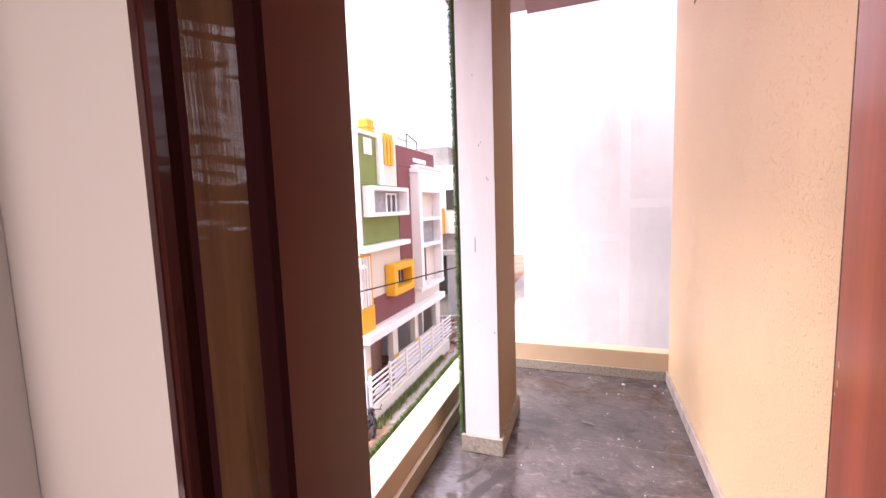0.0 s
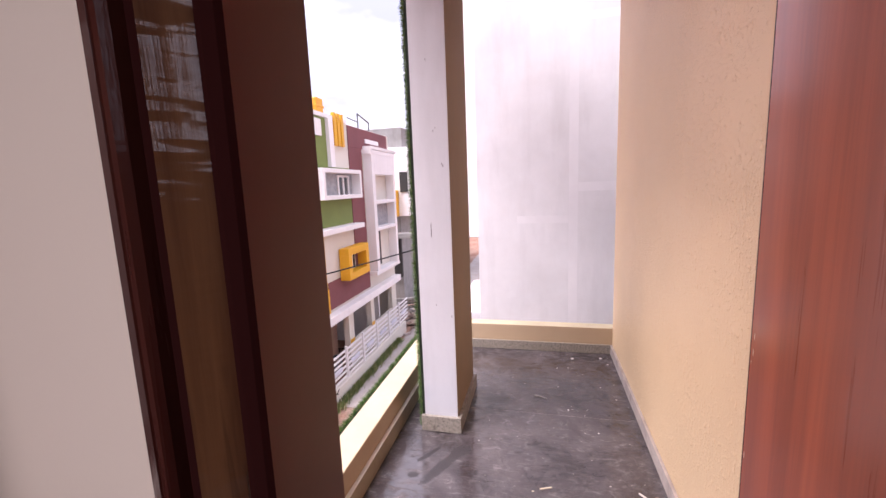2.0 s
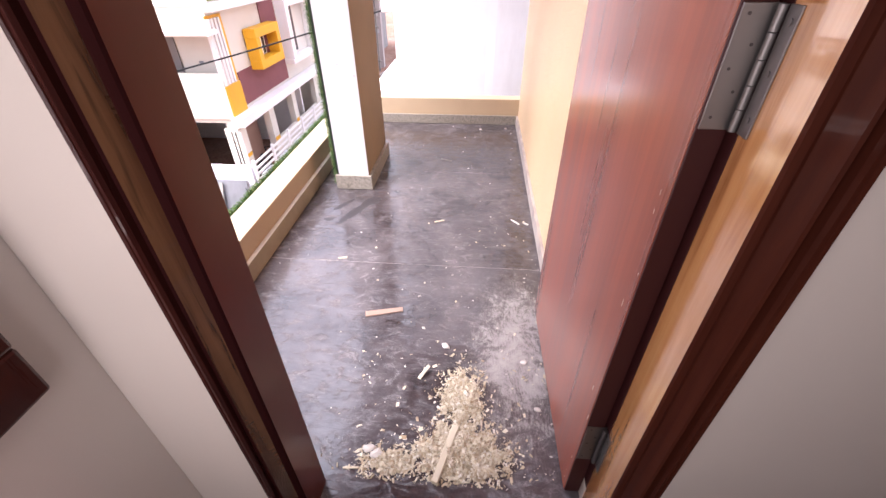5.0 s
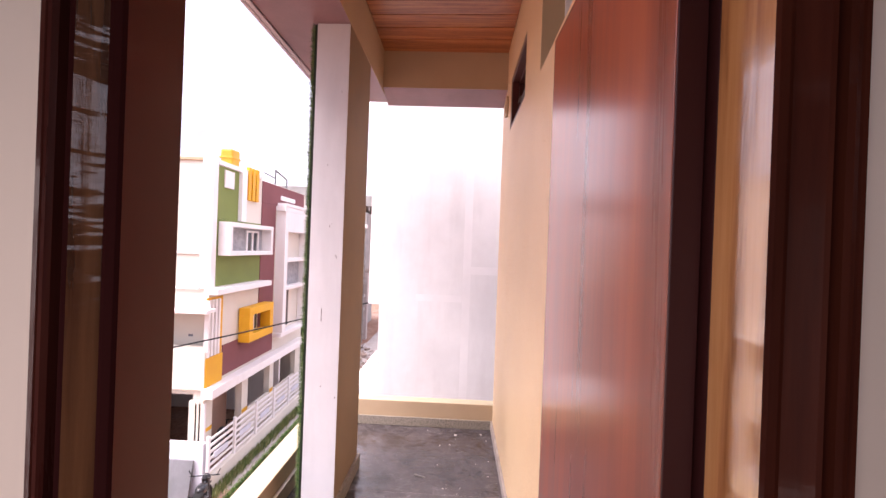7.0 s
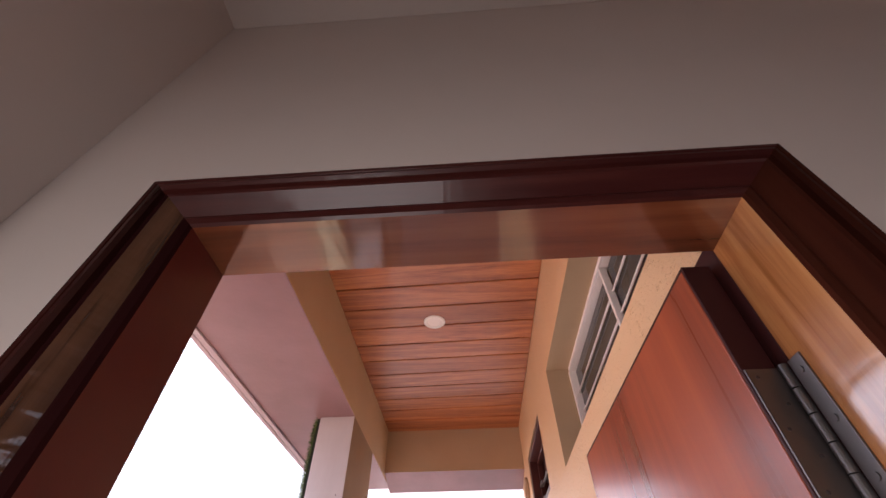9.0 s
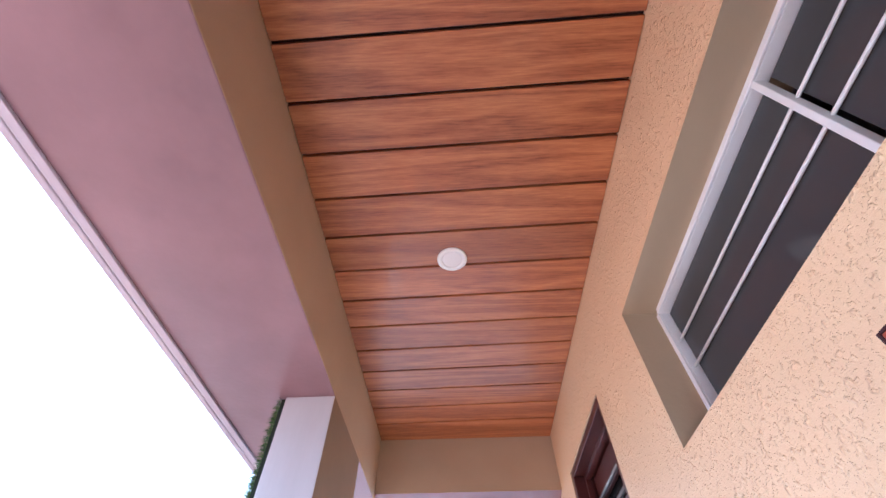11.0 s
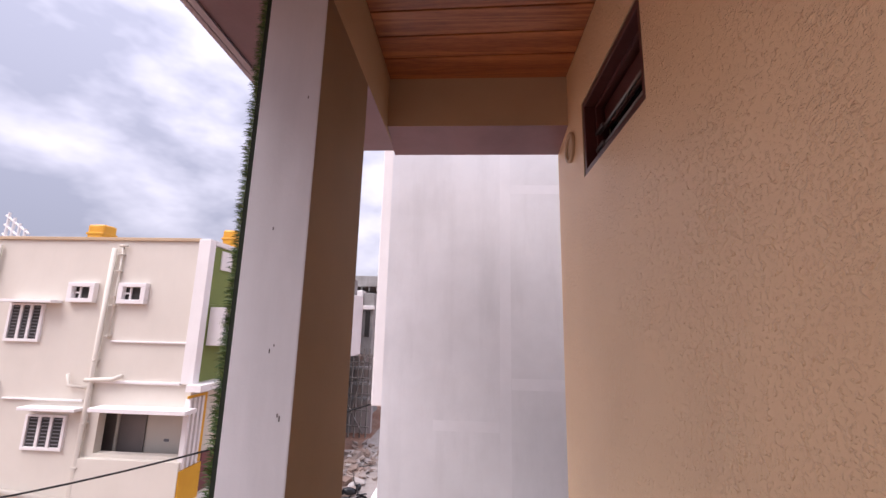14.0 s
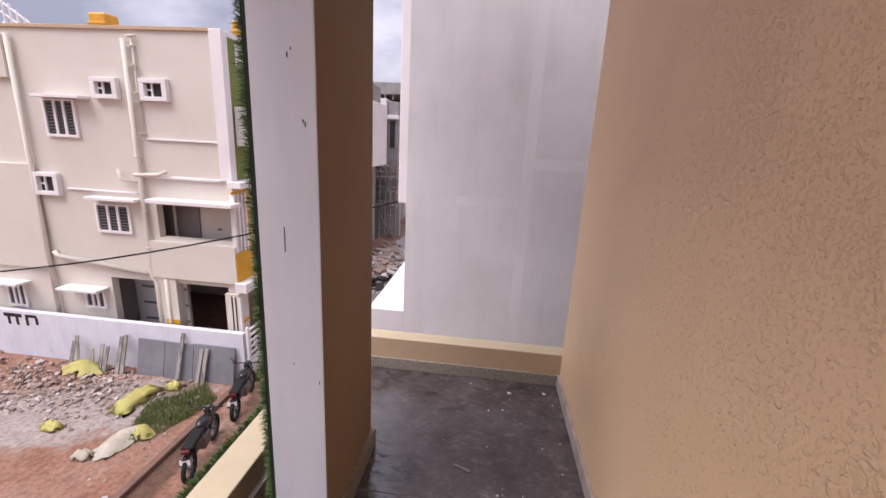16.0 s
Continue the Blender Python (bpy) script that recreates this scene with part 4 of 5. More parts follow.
pipe([(-11.93, YP, 3.42), (-11.96, YP, GZ)], 0.055, house)
pipe([(-11.74, YP, -1.80), (-11.66, YP, -1.92), (-9.1, YP, -2.19)], 0.06, house)
pipe([(-9.1, YP - 0.02, 0.33), (-8.45, YP - 0.02, 0.36), (-8.25, YP - 0.02, 0.44)], 0.05, house)
pipe([(-9.55, YP, 0.45), (-9.5, YP, 0.2), (-9.05, YP, 0.16)], 0.035, house)
pipe([(-8.62, YP, -2.3), (-8.62, YP, GZ)], 0.045, house)
# rooftop
for x0, x1, y0 in ((-12.55, -12.0, 11.0), (-8.48, -8.06, 11.6)):
    tk = thing("water_tank", "orange plastic water tank on the roof", "water tank", "roof tanks")
    opart("body", box_bm(x0, x1, y0, y0 + 0.5, 3.35, 4.64, 0.06), M_TANK, tk)
    for k in range(3):
        opart("rib", box_bm(x0 - 0.02, x1 + 0.02, y0 - 0.02, y0 + 0.52, 3.75 + k * 0.28, 3.82 + k * 0.28, 0.015), M_TANK, tk)
    opart("stand", box_bm(x0, x1, y0, y0 + 0.5, 2.75, 3.35), M_CREAM, tk)
roof_frame = thing("roof_frame", "thin white metal frame on the roof", "frame")
for p, q in (((-7.2, 13.0, 2.75), (-7.2, 13.0, 4.2)), ((-7.2, 14.0, 2.75), (-7.2, 14.0, 4.0)), ((-7.2, 13.0, 4.2), (-7.2, 14.0, 4.0)), ((-7.2, 13.0, 3.9), (-7.9, 13.6, 4.2))):
    opart("tube", cyl_bm(p, q, 0.03, 8), M_DULLSTEEL, roof_frame)
stair = thing("roof_ladder", "white steel stair frame on the roof", "stair frame")
for k in range(4):
    opart("tube", cyl_bm((-15.3 + k * 0.22, 11, 2.75), (-15.3 + k * 0.22, 11, 5.0 - k * 0.18), 0.04, 8), M_WHITEWALL, stair)
for k in range(4):
    opart("rail", cyl_bm((-15.4, 11, 4.0 + k * 0.3), (-14.5, 11, 3.4 + k * 0.3), 0.035, 8), M_WHITEWALL, stair)

# -- compound wall and street fence --
wall = thing("compound_wall", "whitewashed boundary wall with dark scrawled lettering", "wall", kind="structure")
opart("wall", box_bm(-20, -6.42, 7.9, 8.05, GZ, -3.48, 0.01), M_LILAC, wall)
opart("wall_return", box_bm(-6.42, -6.27, 7.9, 14.6, GZ, -4.32, 0.01), M_CREAM, wall)
for k, (a, b, c, d) in enumerate(((-13.3, -12.75, -3.78, -3.68), (-13.2, -13.12, -4.0, -3.78), (-12.95, -12.87, -4.0, -3.78), (-12.65, -12.57, -4.0, -3.68), (-12.57, -12.3, -3.76, -3.68), (-12.36, -12.28, -3.95, -3.76))):
    opart("lettering", box_bm(a, b, 7.893, 7.899, c + 0.12, d + 0.12), M_BLACKPAINT, wall, "black unreadable lettering stroke")
fence = thing("street_fence", "white steel fence panels along the street", "fence")
y = 7.95
while y < 14.2:
    opart("post", box_bm(-6.38, -6.31, y, y + 0.07, -4.32, -3.32, 0.005), M_WHITEWALL, fence)
    for k in range(6):
        opart("rail", box_bm(-6.36, -6.33, y + 0.072, y + 1.13, -4.26 + k * 0.16, -4.20 + k * 0.16), M_WHITEWALL, fence)
    opart("panel", box_bm(-6.365, -6.325, y + 0.3, y + 0.9, -3.98, -3.84), M_LILAC, fence)
    y += 1.2

# -- things in the lot --
sheet = thing("stone_sheets", "large grey stone sheets leaning on the boundary wall", "stone sheet")
for x0, x1, zt, m in ((-9.3, -8.55, -3.85, M_SLATE), (-8.54, -7.75, -3.86, M_SLATE), (-7.74, -6.62, -3.84, M_SLATE)):
    b = box_bm(x0, x1, -0.02, 0.02, 0, zt - GZ, 0.006)
    bmesh.ops.transform(b, matrix=pose(0, 7.66, GZ, -12, 0, 0), verts=b.verts[:])
    opart("sheet", b, m, sheet)
for x, top, tilt in ((-11.15, 0.75, 6), (-10.9, 0.9, -8), (-10.3, 0.75, 4), (-10.18, 0.7, 7), (-9.8, 1.0, 5), (-9.65, 1.05, 3), (-8.1, 1.25, 4), (-7.55, 0.9, 5), (-7.4, 0.92, 4), (-10.5, 0.6, -5)):
    pl = thing("leaning_plank", "weathered grey plank leaning on the wall", "plank", "leaning planks")
    b = box_bm(-0.05, 0.05, -0.015, 0.015, 0, top, 0.004)
    bmesh.ops.transform(b, matrix=pose(x, 7.55, GZ, -14, tilt, 0), verts=b.verts[:])
    opart("board", b, M_STICK, pl)


def cloth(name, label, cx, cy, w, h, seed, material, lift=0.12):
    rnd = random.Random(seed)
    b = bmesh.new()
    n = 9
    verts = {}
    for i in range(n):
        for j in range(n):
            u, v = i / (n - 1) - 0.5, j / (n - 1) - 0.5
            k = 1 - 0.35 * rnd.random() * (abs(u) + abs(v))
            z = lift * (1 - 3.6 * (u * u + v * v)) * (0.5 + rnd.random()) if u * u + v * v < 0.25 else 0.0
            verts[i, j] = b.verts.new((cx + w * u * k + 0.1 * h * v, cy + h * v * k, GZ + 0.03 + max(0, z)))
    for i in range(n - 1):
        for j in range(n - 1):
            if (i in (0, n - 2) or j in (0, n - 2)) and rnd.random() < 0.3:
                continue
            b.faces.new((verts[i, j], verts[i + 1, j], verts[i + 1, j + 1], verts[i, j + 1]))
    for v in [v for v in b.verts if not v.link_faces]:
        b.verts.remove(v)
    bmesh.ops.solidify(b, geom=b.faces[:], thickness=-0.02)
    bmesh.ops.transform(b, matrix=OUT, verts=b.verts[:])
    return solid(name, b, material, label, "sack", "thing", True)


cloth("yellow_sack", "crumpled yellow woven sack on the rubble", -10.7, 7.5, 1.3, 0.6, 1, M_TARP, 0.25)
cloth("yellow_sack", "crumpled yellow woven sack beside the grass", -8.38, 6.65, 0.62, 1.35, 2, M_TARP, 0.2)
cloth("yellow_sack", "small yellow sack heap on the dirt", -9.3, 5.5, 0.55, 0.3, 3, M_TARP)
cloth("pale_sack", "torn pale sack lying on the dirt", -7.6, 5.4, 0.6, 1.2, 4, M_SACK, 0.14)
cloth("yellow_sack", "yellow sack end lying on the pale one", -7.3, 5.62, 0.5, 0.3, 5, M_TARP, 0.2)
cloth("yellow_sack", "yellow sack near the stone sheets", -7.95, 7.25, 0.5, 0.35, 6, M_TARP, 0.15)
cloth("pale_sack", "scrap of yellowish sack on the dirt", -7.95, 4.9, 0.5, 0.3, 7, M_SACK)


def rubble(name, label, count, area, size, seed, material, mound=0.0):
    rnd = random.Random(seed)
    verts, faces = [], []
    x0, x1, y0, y1 = area
    for _ in range(count):
        u, v = rnd.gauss(0, 0.32), rnd.gauss(0, 0.32)
        x, y = (x0 + x1) / 2 + u * (x1 - x0), (y0 + y1) / 2 + v * (y1 - y0)
        s = size * (0.4 + rnd.random() ** 2 * 1.6)
        z = GZ + s * 0.25 + mound * max(0, 1 - 2.2 * (u * u + v * v) ** 0.5) * rnd.random()
        m = pose(x, y, z, rnd.uniform(-30, 30), rnd.uniform(-30, 30), rnd.uniform(0, 360))
        base = len(verts)
        sx, sy, sz = s * rnd.uniform(0.5, 1.2), s * rnd.uniform(0.4, 0.9), s * rnd.uniform(0.12, 0.45)
        for a in (-1, 1):
            for b in (-1, 1):
                for c in (-1, 1):
                    p = Vector((a * sx, b * sy, c * sz)) * (0.35 + 0.2 * rnd.random())
                    verts.append(OUT @ (m @ p))
        faces += [tuple(base + i for i in f) for f in ((0, 1, 3, 2), (4, 6, 7, 5), (0, 4, 5, 1), (2, 3, 7, 6), (0, 2, 6, 4), (1, 5, 7, 3))]
    me = bpy.data.meshes.new(name)
    me.from_pydata(verts, [], faces)
    me.materials.append(material)
    return tagged(new(name, me), label, "rubble", "", "stuff")


def rubble_mat():
    m = mat("broken_stone", (0.4, 0.36, 0.34), 0.9)
    g = m.node_tree.nodes.new("ShaderNodeNewGeometry")
    set_in(m, "Base Color", ramp(m, g.outputs["Random Per Island"], [(0.0, (0.25, 0.165, 0.125)), (0.5, (0.34, 0.265, 0.225)), (0.88, (0.42, 0.37, 0.345)), (1.0, (0.6, 0.56, 0.53))]))
    return m


M_RUBBLE = rubble_mat()
rubble("rubble", "broken stone and brick rubble by the boundary wall", 1000, (-14.0, -9.0, 6.0, 7.8), 0.08, 11, M_RUBBLE, 0.12)
rubble("rubble", "grey gravel and stone chips on the lot", 520, (-11.0, -8.0, 5.9, 7.5), 0.05, 12, M_RUBBLE, 0.05)
rubble("rubble", "scattered stones along the lot's edge", 70, (-7.6, -6.4, 4.2, 7.4), 0.05, 13, M_RUBBLE)
rubble("rubble", "heap of broken concrete in the street", 500, (-6.4, -5.0, 17.5, 21.5), 0.28, 14, M_RUBBLE, 0.6)
rubble("rubble", "timber and rubble heap past the painted house", 300, (-9.0, -5.5, 15.0, 17.0), 0.3, 15, M_RUBBLE, 0.7)
solid("kerb", (lambda b: (bmesh.ops.transform(b, matrix=OUT, verts=b.verts[:]), b)[1])(box_bm(-6.55, -6.40, 1.0, 7.7, GZ - 0.05, GZ + 0.10, 0.02)), plaster("muddy_kerb", (0.19, 0.11, 0.08), (0.14, 0.08, 0.06), rough=0.95, blotch=3), "muddy brown kerb along the lot", "kerb")


def blades(name, label, count, spot, length, seed, material, kind="stuff"):
    """Grass blades; spot(rnd) gives root and direction."""
    rnd = random.Random(seed)
    verts, faces = [], []
    for _ in range(count):
        p, d = spot(rnd)
        p, d = Vector(p), Vector(d).normalized()
        d = (d + Vector((rnd.gauss(0, 0.28), rnd.gauss(0, 0.28), rnd.gauss(0, 0.28)))).normalized()
        s = d.cross(Vector((rnd.random() - 0.5, rnd.random() - 0.5, rnd.random() - 0.5))).normalized()
        ln = length * rnd.uniform(0.55, 1.2)
        w = ln * 0.045
        b = len(verts)
        droop = Vector((0, 0, -0.18 * ln))
        verts += [p - s * w, p + s * w, p + d * ln * 0.55 + s * w * 0.8, p + d * ln * 0.55 - s * w * 0.8, p + d * ln + droop]
        faces += [(b, b + 1, b + 2, b + 3), (b + 3, b + 2, b + 4)]
    me = bpy.data.meshes.new(name)
    me.from_pydata(verts, [], faces)
    me.materials.append(material)
    ob = new(name, me)
    return tagged(ob, label, "grass", "", kind) if kind else tagged(ob, label, kind="stuff")


def grass_mat(name, a, b, c):
    m = mat(name, a, 0.55)
    g = m.node_tree.nodes.new("ShaderNodeNewGeometry")
    set_in(m, "Base Color", ramp(m, g.outputs["Random Per Island"], [(0.0, a), (0.6, b), (1.0, c)]))
    return m


M_TURF = grass_mat("artificial_turf", (0.02, 0.06, 0.010), (0.05, 0.12, 0.02), (0.15, 0.19, 0.05))
M_WEED = grass_mat("wild_grass", (0.08, 0.125, 0.03), (0.14, 0.185, 0.05), (0.30, 0.26, 0.13))


def lot_spot(r):
    a, q = r.uniform(0, 6.28), r.random() ** 0.5
    return OUT @ Vector((-7.3 + (0.62 + 0.12 * math.sin(3 * a)) * q * math.cos(a), 6.45 + (0.9 + 0.15 * math.cos(4 * a)) * q * math.sin(a) + 0.2 * math.cos(a), GZ)), (0, 0, 1)


blades("wild_grass", "patch of green weeds on the dirt", 3800, lot_spot, 0.2, 21, M_WEED)
blades("verge_grass", "weeds along the foot of the fence", 2500, lambda r: (OUT @ Vector((-6.2 + r.gauss(0, 0.08), r.uniform(7.9, 13.5), GZ)), (0, 0, 1)), 0.3, 22, M_WEED)


def motorbike(x, y, turn, s=1.0):
    """A commuter motorcycle, wheels on the ground, front towards its +x."""
    bk = thing("motorbike", "parked black commuter motorbike", "motorbike", "parked motorbikes")
    m = pose(x, y, GZ, 0, -0, turn) @ Matrix.Scale(s / 1.15, 4)

    def put(name, b, mt, par, smooth=False):
        bmesh.ops.transform(b, matrix=m, verts=b.verts[:])
        return opart(name, b, mt, par, smooth=smooth)

    for wx in (-0.64, 0.64):
        b = bmesh.new()
        seg, rr = 28, 8
        ring = [[b.verts.new((wx + (0.27 + 0.045 * math.cos(t * 2 * math.pi / rr)) * math.cos(i * 2 * math.pi / seg), 0.05 * math.sin(t * 2 * math.pi / rr), 0.31 + (0.27 + 0.045 * math.cos(t * 2 * math.pi / rr)) * math.sin(i * 2 * math.pi / seg))) for t in range(rr)] for i in range(seg)]
        for i in range(seg):
            for t in range(rr):
                b.faces.new((ring[i][t], ring[(i + 1) % seg][t], ring[(i + 1) % seg][(t + 1) % rr], ring[i][(t + 1) % rr]))
        wh = put("wheel", b, M_RUBBER, bk, True)
        b = bmesh.new()
        for k in range(8):
            a = k * math.pi / 4
            cyl_bm((wx, 0, 0.31), (wx + 0.24 * math.cos(a), 0, 0.31 + 0.24 * math.sin(a)), 0.01, 6, bm=b)
        cyl_bm((wx, -0.06, 0.31), (wx, 0.06, 0.31), 0.05, 14, bm=b)
        put("rim", b, M_DULLSTEEL, wh)
        put("mudguard", box_bm(wx - 0.2, wx + 0.2, -0.05, 0.05, 0.635, 0.655, 0.008), M_BLACKPAINT, bk)
    for sgn in (-1, 1):
        put("fork", cyl_bm((0.64, 0.075 * sgn, 0.31), (0.44, 0.075 * sgn, 0.95), 0.02, 10), M_DULLSTEEL, bk)
    put("frame", cyl_bm((0.46, 0, 0.85), (0.0, 0, 0.4), 0.03, 10), M_BLACKPAINT, bk)
    b = bmesh.new()
    bmesh.ops.create_icosphere(b, subdivisions=3, radius=1, matrix=pose(0.2, 0, 0.8, 0, 12, 0) @ Matrix.Diagonal((0.28, 0.14, 0.13, 1)))
    put("fuel_tank", b, M_BLACKPAINT, bk, True)
    b = box_bm(-0.68, 0.0, -0.12, 0.12, 0.74, 0.83, 0.035)
    put("seat", b, M_RUBBER, bk)
    put("engine", box_bm(-0.1, 0.25, -0.12, 0.12, 0.28, 0.6, 0.04), M_DULLSTEEL, bk)
    put("side_panel", box_bm(-0.5, -0.1, -0.11, 0.11, 0.5, 0.73, 0.03), M_BLACKPAINT, bk)
    put("handlebar", cyl_bm((0.4, -0.36, 1.03), (0.4, 0.36, 1.03), 0.016, 10), M_BLACKPAINT, bk)
    b = bmesh.new()
    bmesh.ops.create_icosphere(b, subdivisions=3, radius=1, matrix=Matrix.Translation((0.53, 0, 0.9)) @ Matrix.Diagonal((0.1, 0.11, 0.12, 1)))
    put("headlight", b, M_BLACKPAINT, bk, True)
    put("exhaust", cyl_bm((-0.65, 0.14, 0.36), (0.0, 0.14, 0.3), 0.04, 12), M_DULLSTEEL, bk)
    put("tail_light", box_bm(-0.76, -0.68, -0.07, 0.07, 0.72, 0.8, 0.01), mat("red_lens", (0.09, 0.006, 0.006), 0.25), bk)
    put("number_plate", box_bm(-0.80, -0.79, -0.1, 0.1, 0.5, 0.62), M_WHITE, bk)
    for sgn in (-1, 1):
        put("mirror", cyl_bm((0.4, 0.3 * sgn, 1.03), (0.38, 0.38 * sgn, 1.2), 0.012, 8), M_BLACKPAINT, bk)
    put("stand", cyl_bm((-0.05, 0.1, 0.35), (-0.1, 0.25, 0.01), 0.014, 8), M_DULLSTEEL, bk)
    return bk


motorbike(-5.72, 5.3, 105, 1.0)
motorbike(-5.92, 7.0, 105, 1.0)
motorbike(-4.75, 14.5, 25, 1.1)
motorbike(-7.15, 9.7, 100, 1.1)

# -- overhead cable --
pts = [Vector((-15 + 13.0 * k / 24, 4.0 + 2.1 * max(0, (k - 16) / 8) ** 2, -1.66 + 2.1 * k / 24 - 0.25 * math.sin(math.pi * k / 24))) for k in range(25)]
cable = tube_bm(pts, 0.012, 8)
bmesh.ops.transform(cable, matrix=OUT, verts=cable.verts[:])
solid("overhead_cable", cable, M_RUBBER, "black overhead cable sagging across the lot", "cable", "thing")

# -- houses further along the street --
wing = thing("white_house", "white overhanging upper storey next door along the street", "house", kind="structure")
opart("upper_storey", box_bm(-2.07, 3.0, 6.0, 10.0, 0.4, 6.5, 0.02), M_WHITEWALL, wing)
opart("lower_storey", box_bm(-1.2, 3.0, 6.3, 10.0, GZ, 0.398), M_GREY, wing)
far = thing("unfinished_house", "unfinished house, white upper storey over bare scaffolded concrete", "house", kind="structure")
opart("upper_storey", box_bm(-12, -7.22, 25, 33, -0.2, 3.9, 0.03), M_WHITEWALL, far)
opart("side_storey", box_bm(-7.2, -6.5, 25.2, 33, -0.1, 3.75, 0.03), M_GREY, far)
opart("window", box_bm(-7.0, -6.7, 25.12, 25.2, 1.0, 2.6, 0.02), M_DARK, far)
opart("band", box_bm(-7.25, -6.45, 25.0, 25.3, 2.7, 2.95, 0.02), M_WHITEWALL, far)
opart("roof", box_bm(-12.3, -6.1, 25.5, 33, 4.2, 4.9, 0.03), M_GREY, far)
for k in range(4):
    opart("roof_post", box_bm(-8.0 + k * 0.5, -7.93 + k * 0.5, 25.6, 25.67, 3.9, 4.3), M_GREY, far)
opart("lower_storey", box_bm(-12, -7.6, 25.6, 33, GZ, -0.2), M_GREY, far)
for z in (-1.0, -1.9, -2.8):
    opart("slab_edge", box_bm(-9, -6.5, 24.9, 25.5, z, z + 0.18, 0.02), M_GREY, far)
# solid block, its shade colour replaces the bay's open depth
opart("shaded_bay_block", box_bm(-7.6, -6.4, 25.6, 26, GZ, -0.3), M_SHADE, far)
for k in range(6):
    opart("scaffold_pole", cyl_bm((-8.2 + k * 0.35, 24.6, GZ), (-8.1 + k * 0.33, 24.6, 0.3), 0.05, 8), M_STICK, far)
for k in range(5):
    opart("scaffold_rail", cyl_bm((-8.4, 24.55, -4.1 + k * 0.9), (-6.3, 24.55, -4.2 + k * 0.92), 0.04, 8), M_STICK, far)
opart("brace", cyl_bm((-7.9, 24.5, -2.5), (-6.6, 24.5, -4.6), 0.04, 8), M_STICK, far)
opart("brace", cyl_bm((-6.6, 24.5, 0), (-7.4, 24.5, -3.5), 0.04, 8), M_STICK, far)
nxt = thing("row_house", "white row house with a yellow window past the painted one", "house", kind="structure")
opart("wall", box_bm(-14, -6.9, 18.0, 24, 0.0, 3.4, 0.03), M_WHITEWALL, nxt)
opart("parapet", box_bm(-14, -7.3, 18.3, 24, 3.4, 4.4, 0.03), M_GREY, nxt)
opart("lower_storey", box_bm(-14, -7.6, 18.4, 24, GZ, 0.0), M_GREY, nxt)
opart("yellow_window", box_bm(-8.3, -7.5, 17.6, 18.0, 0.0, 1.3, 0.03), M_YELLOW, nxt, "yellow window box")
opart("pane", box_bm(-8.1, -7.7, 17.58, 17.6, 0.25, 1.05), M_WHITEWALL, nxt)
opart("window", box_bm(-7.4, -7.0, 17.95, 18.0, 1.2, 2.2), M_DARK, nxt)
opart("slab_edge", box_bm(-10, -6.8, 17.7, 18.3, -1.1, -0.85, 0.02), M_GREY, nxt)
# solid near-black block in place of the bay's unlit depth
opart("unlit_bay_block", box_bm(-8.4, -7.6, 18.2, 18.4, -3.2, -1.2), M_DARK, nxt)
for k in range(7):
    tb = thing("stacked_timber", "weathered timber lying in a heap", "timber", "timber heap")
    b = box_bm(-1.4, 1.4, -0.08, 0.08, -0.05, 0.05, 0.01)
    bmesh.ops.transform(b, matrix=pose(-7.6 + 0.15 * k, 15.6 + 0.18 * (k % 3), GZ + 0.55 + 0.1 * k, 0, 6 - 3 * (k % 4), 20 + 9 * (k % 5)), verts=b.verts[:])
    opart("board", b, M_STICK, tb)

# ---- artificial turf on the column and along the kerb's outer face ----
turf = thing("turf_strip", "strip of artificial grass fixed up the column's outer side", "artificial grass")
part("backing", box_bm(-1.150, -1.1375, 0.002, 0.5, 0.02, 2.665), mat("turf_backing", (0.012, 0.02, 0.010), 0.9), turf)
g = blades("turf_mat", "green artificial grass blades", 26000, lambda r: ((-1.149, r.uniform(0.0, 0.5) if r.random() < 0.6 else r.uniform(0, 0.06), r.uniform(0.02, 2.66)), (-1, -0.25, 0.35)), 0.028, 31, M_TURF, "")
g.parent = turf
turf2 = thing("turf_edging", "artificial grass hung along the kerb's outer face", "artificial grass")
part("backing", box_bm(-1.434, -1.4205, -1.68, 1.30, -0.35, 0.19), mat("turf_backing_dark", (0.012, 0.02, 0.010), 0.9), turf2)
g = blades("turf_mat", "green artificial grass blades", 16000, lambda r: ((-1.432, r.uniform(-1.68, 1.3), 0.19 - 0.25 * r.random() ** 2), (-0.8, 0, 0.8)), 0.036, 32, M_TURF, "")
g.parent = turf2

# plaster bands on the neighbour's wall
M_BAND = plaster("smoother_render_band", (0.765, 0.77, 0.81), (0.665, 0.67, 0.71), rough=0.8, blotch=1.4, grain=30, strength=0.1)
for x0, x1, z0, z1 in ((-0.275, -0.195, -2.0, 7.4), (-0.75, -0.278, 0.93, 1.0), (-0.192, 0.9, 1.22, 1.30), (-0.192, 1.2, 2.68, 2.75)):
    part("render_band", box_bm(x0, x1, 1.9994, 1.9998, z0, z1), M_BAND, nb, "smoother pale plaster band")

# ---- room window ----
rw = thing("window_3", "dark varnished wooden window in the room wall", "window", kind="structure")
ya, yb, za, zb = -3.2, -1.905, 0.69, 2.078
for a, b, c, d in ((ya - 0.04, yb + 0.04, za - 0.04, za + 0.05), (ya - 0.04, yb + 0.04, zb - 0.05, zb + 0.04), (ya - 0.04, ya + 0.05, za + 0.05, zb - 0.05), (yb - 0.05, yb + 0.04, za + 0.05, zb - 0.05)):
    part("frame_bar", box_bm(-0.975, -0.935, a, b, c, d, 0.006), M_JAMB, rw)
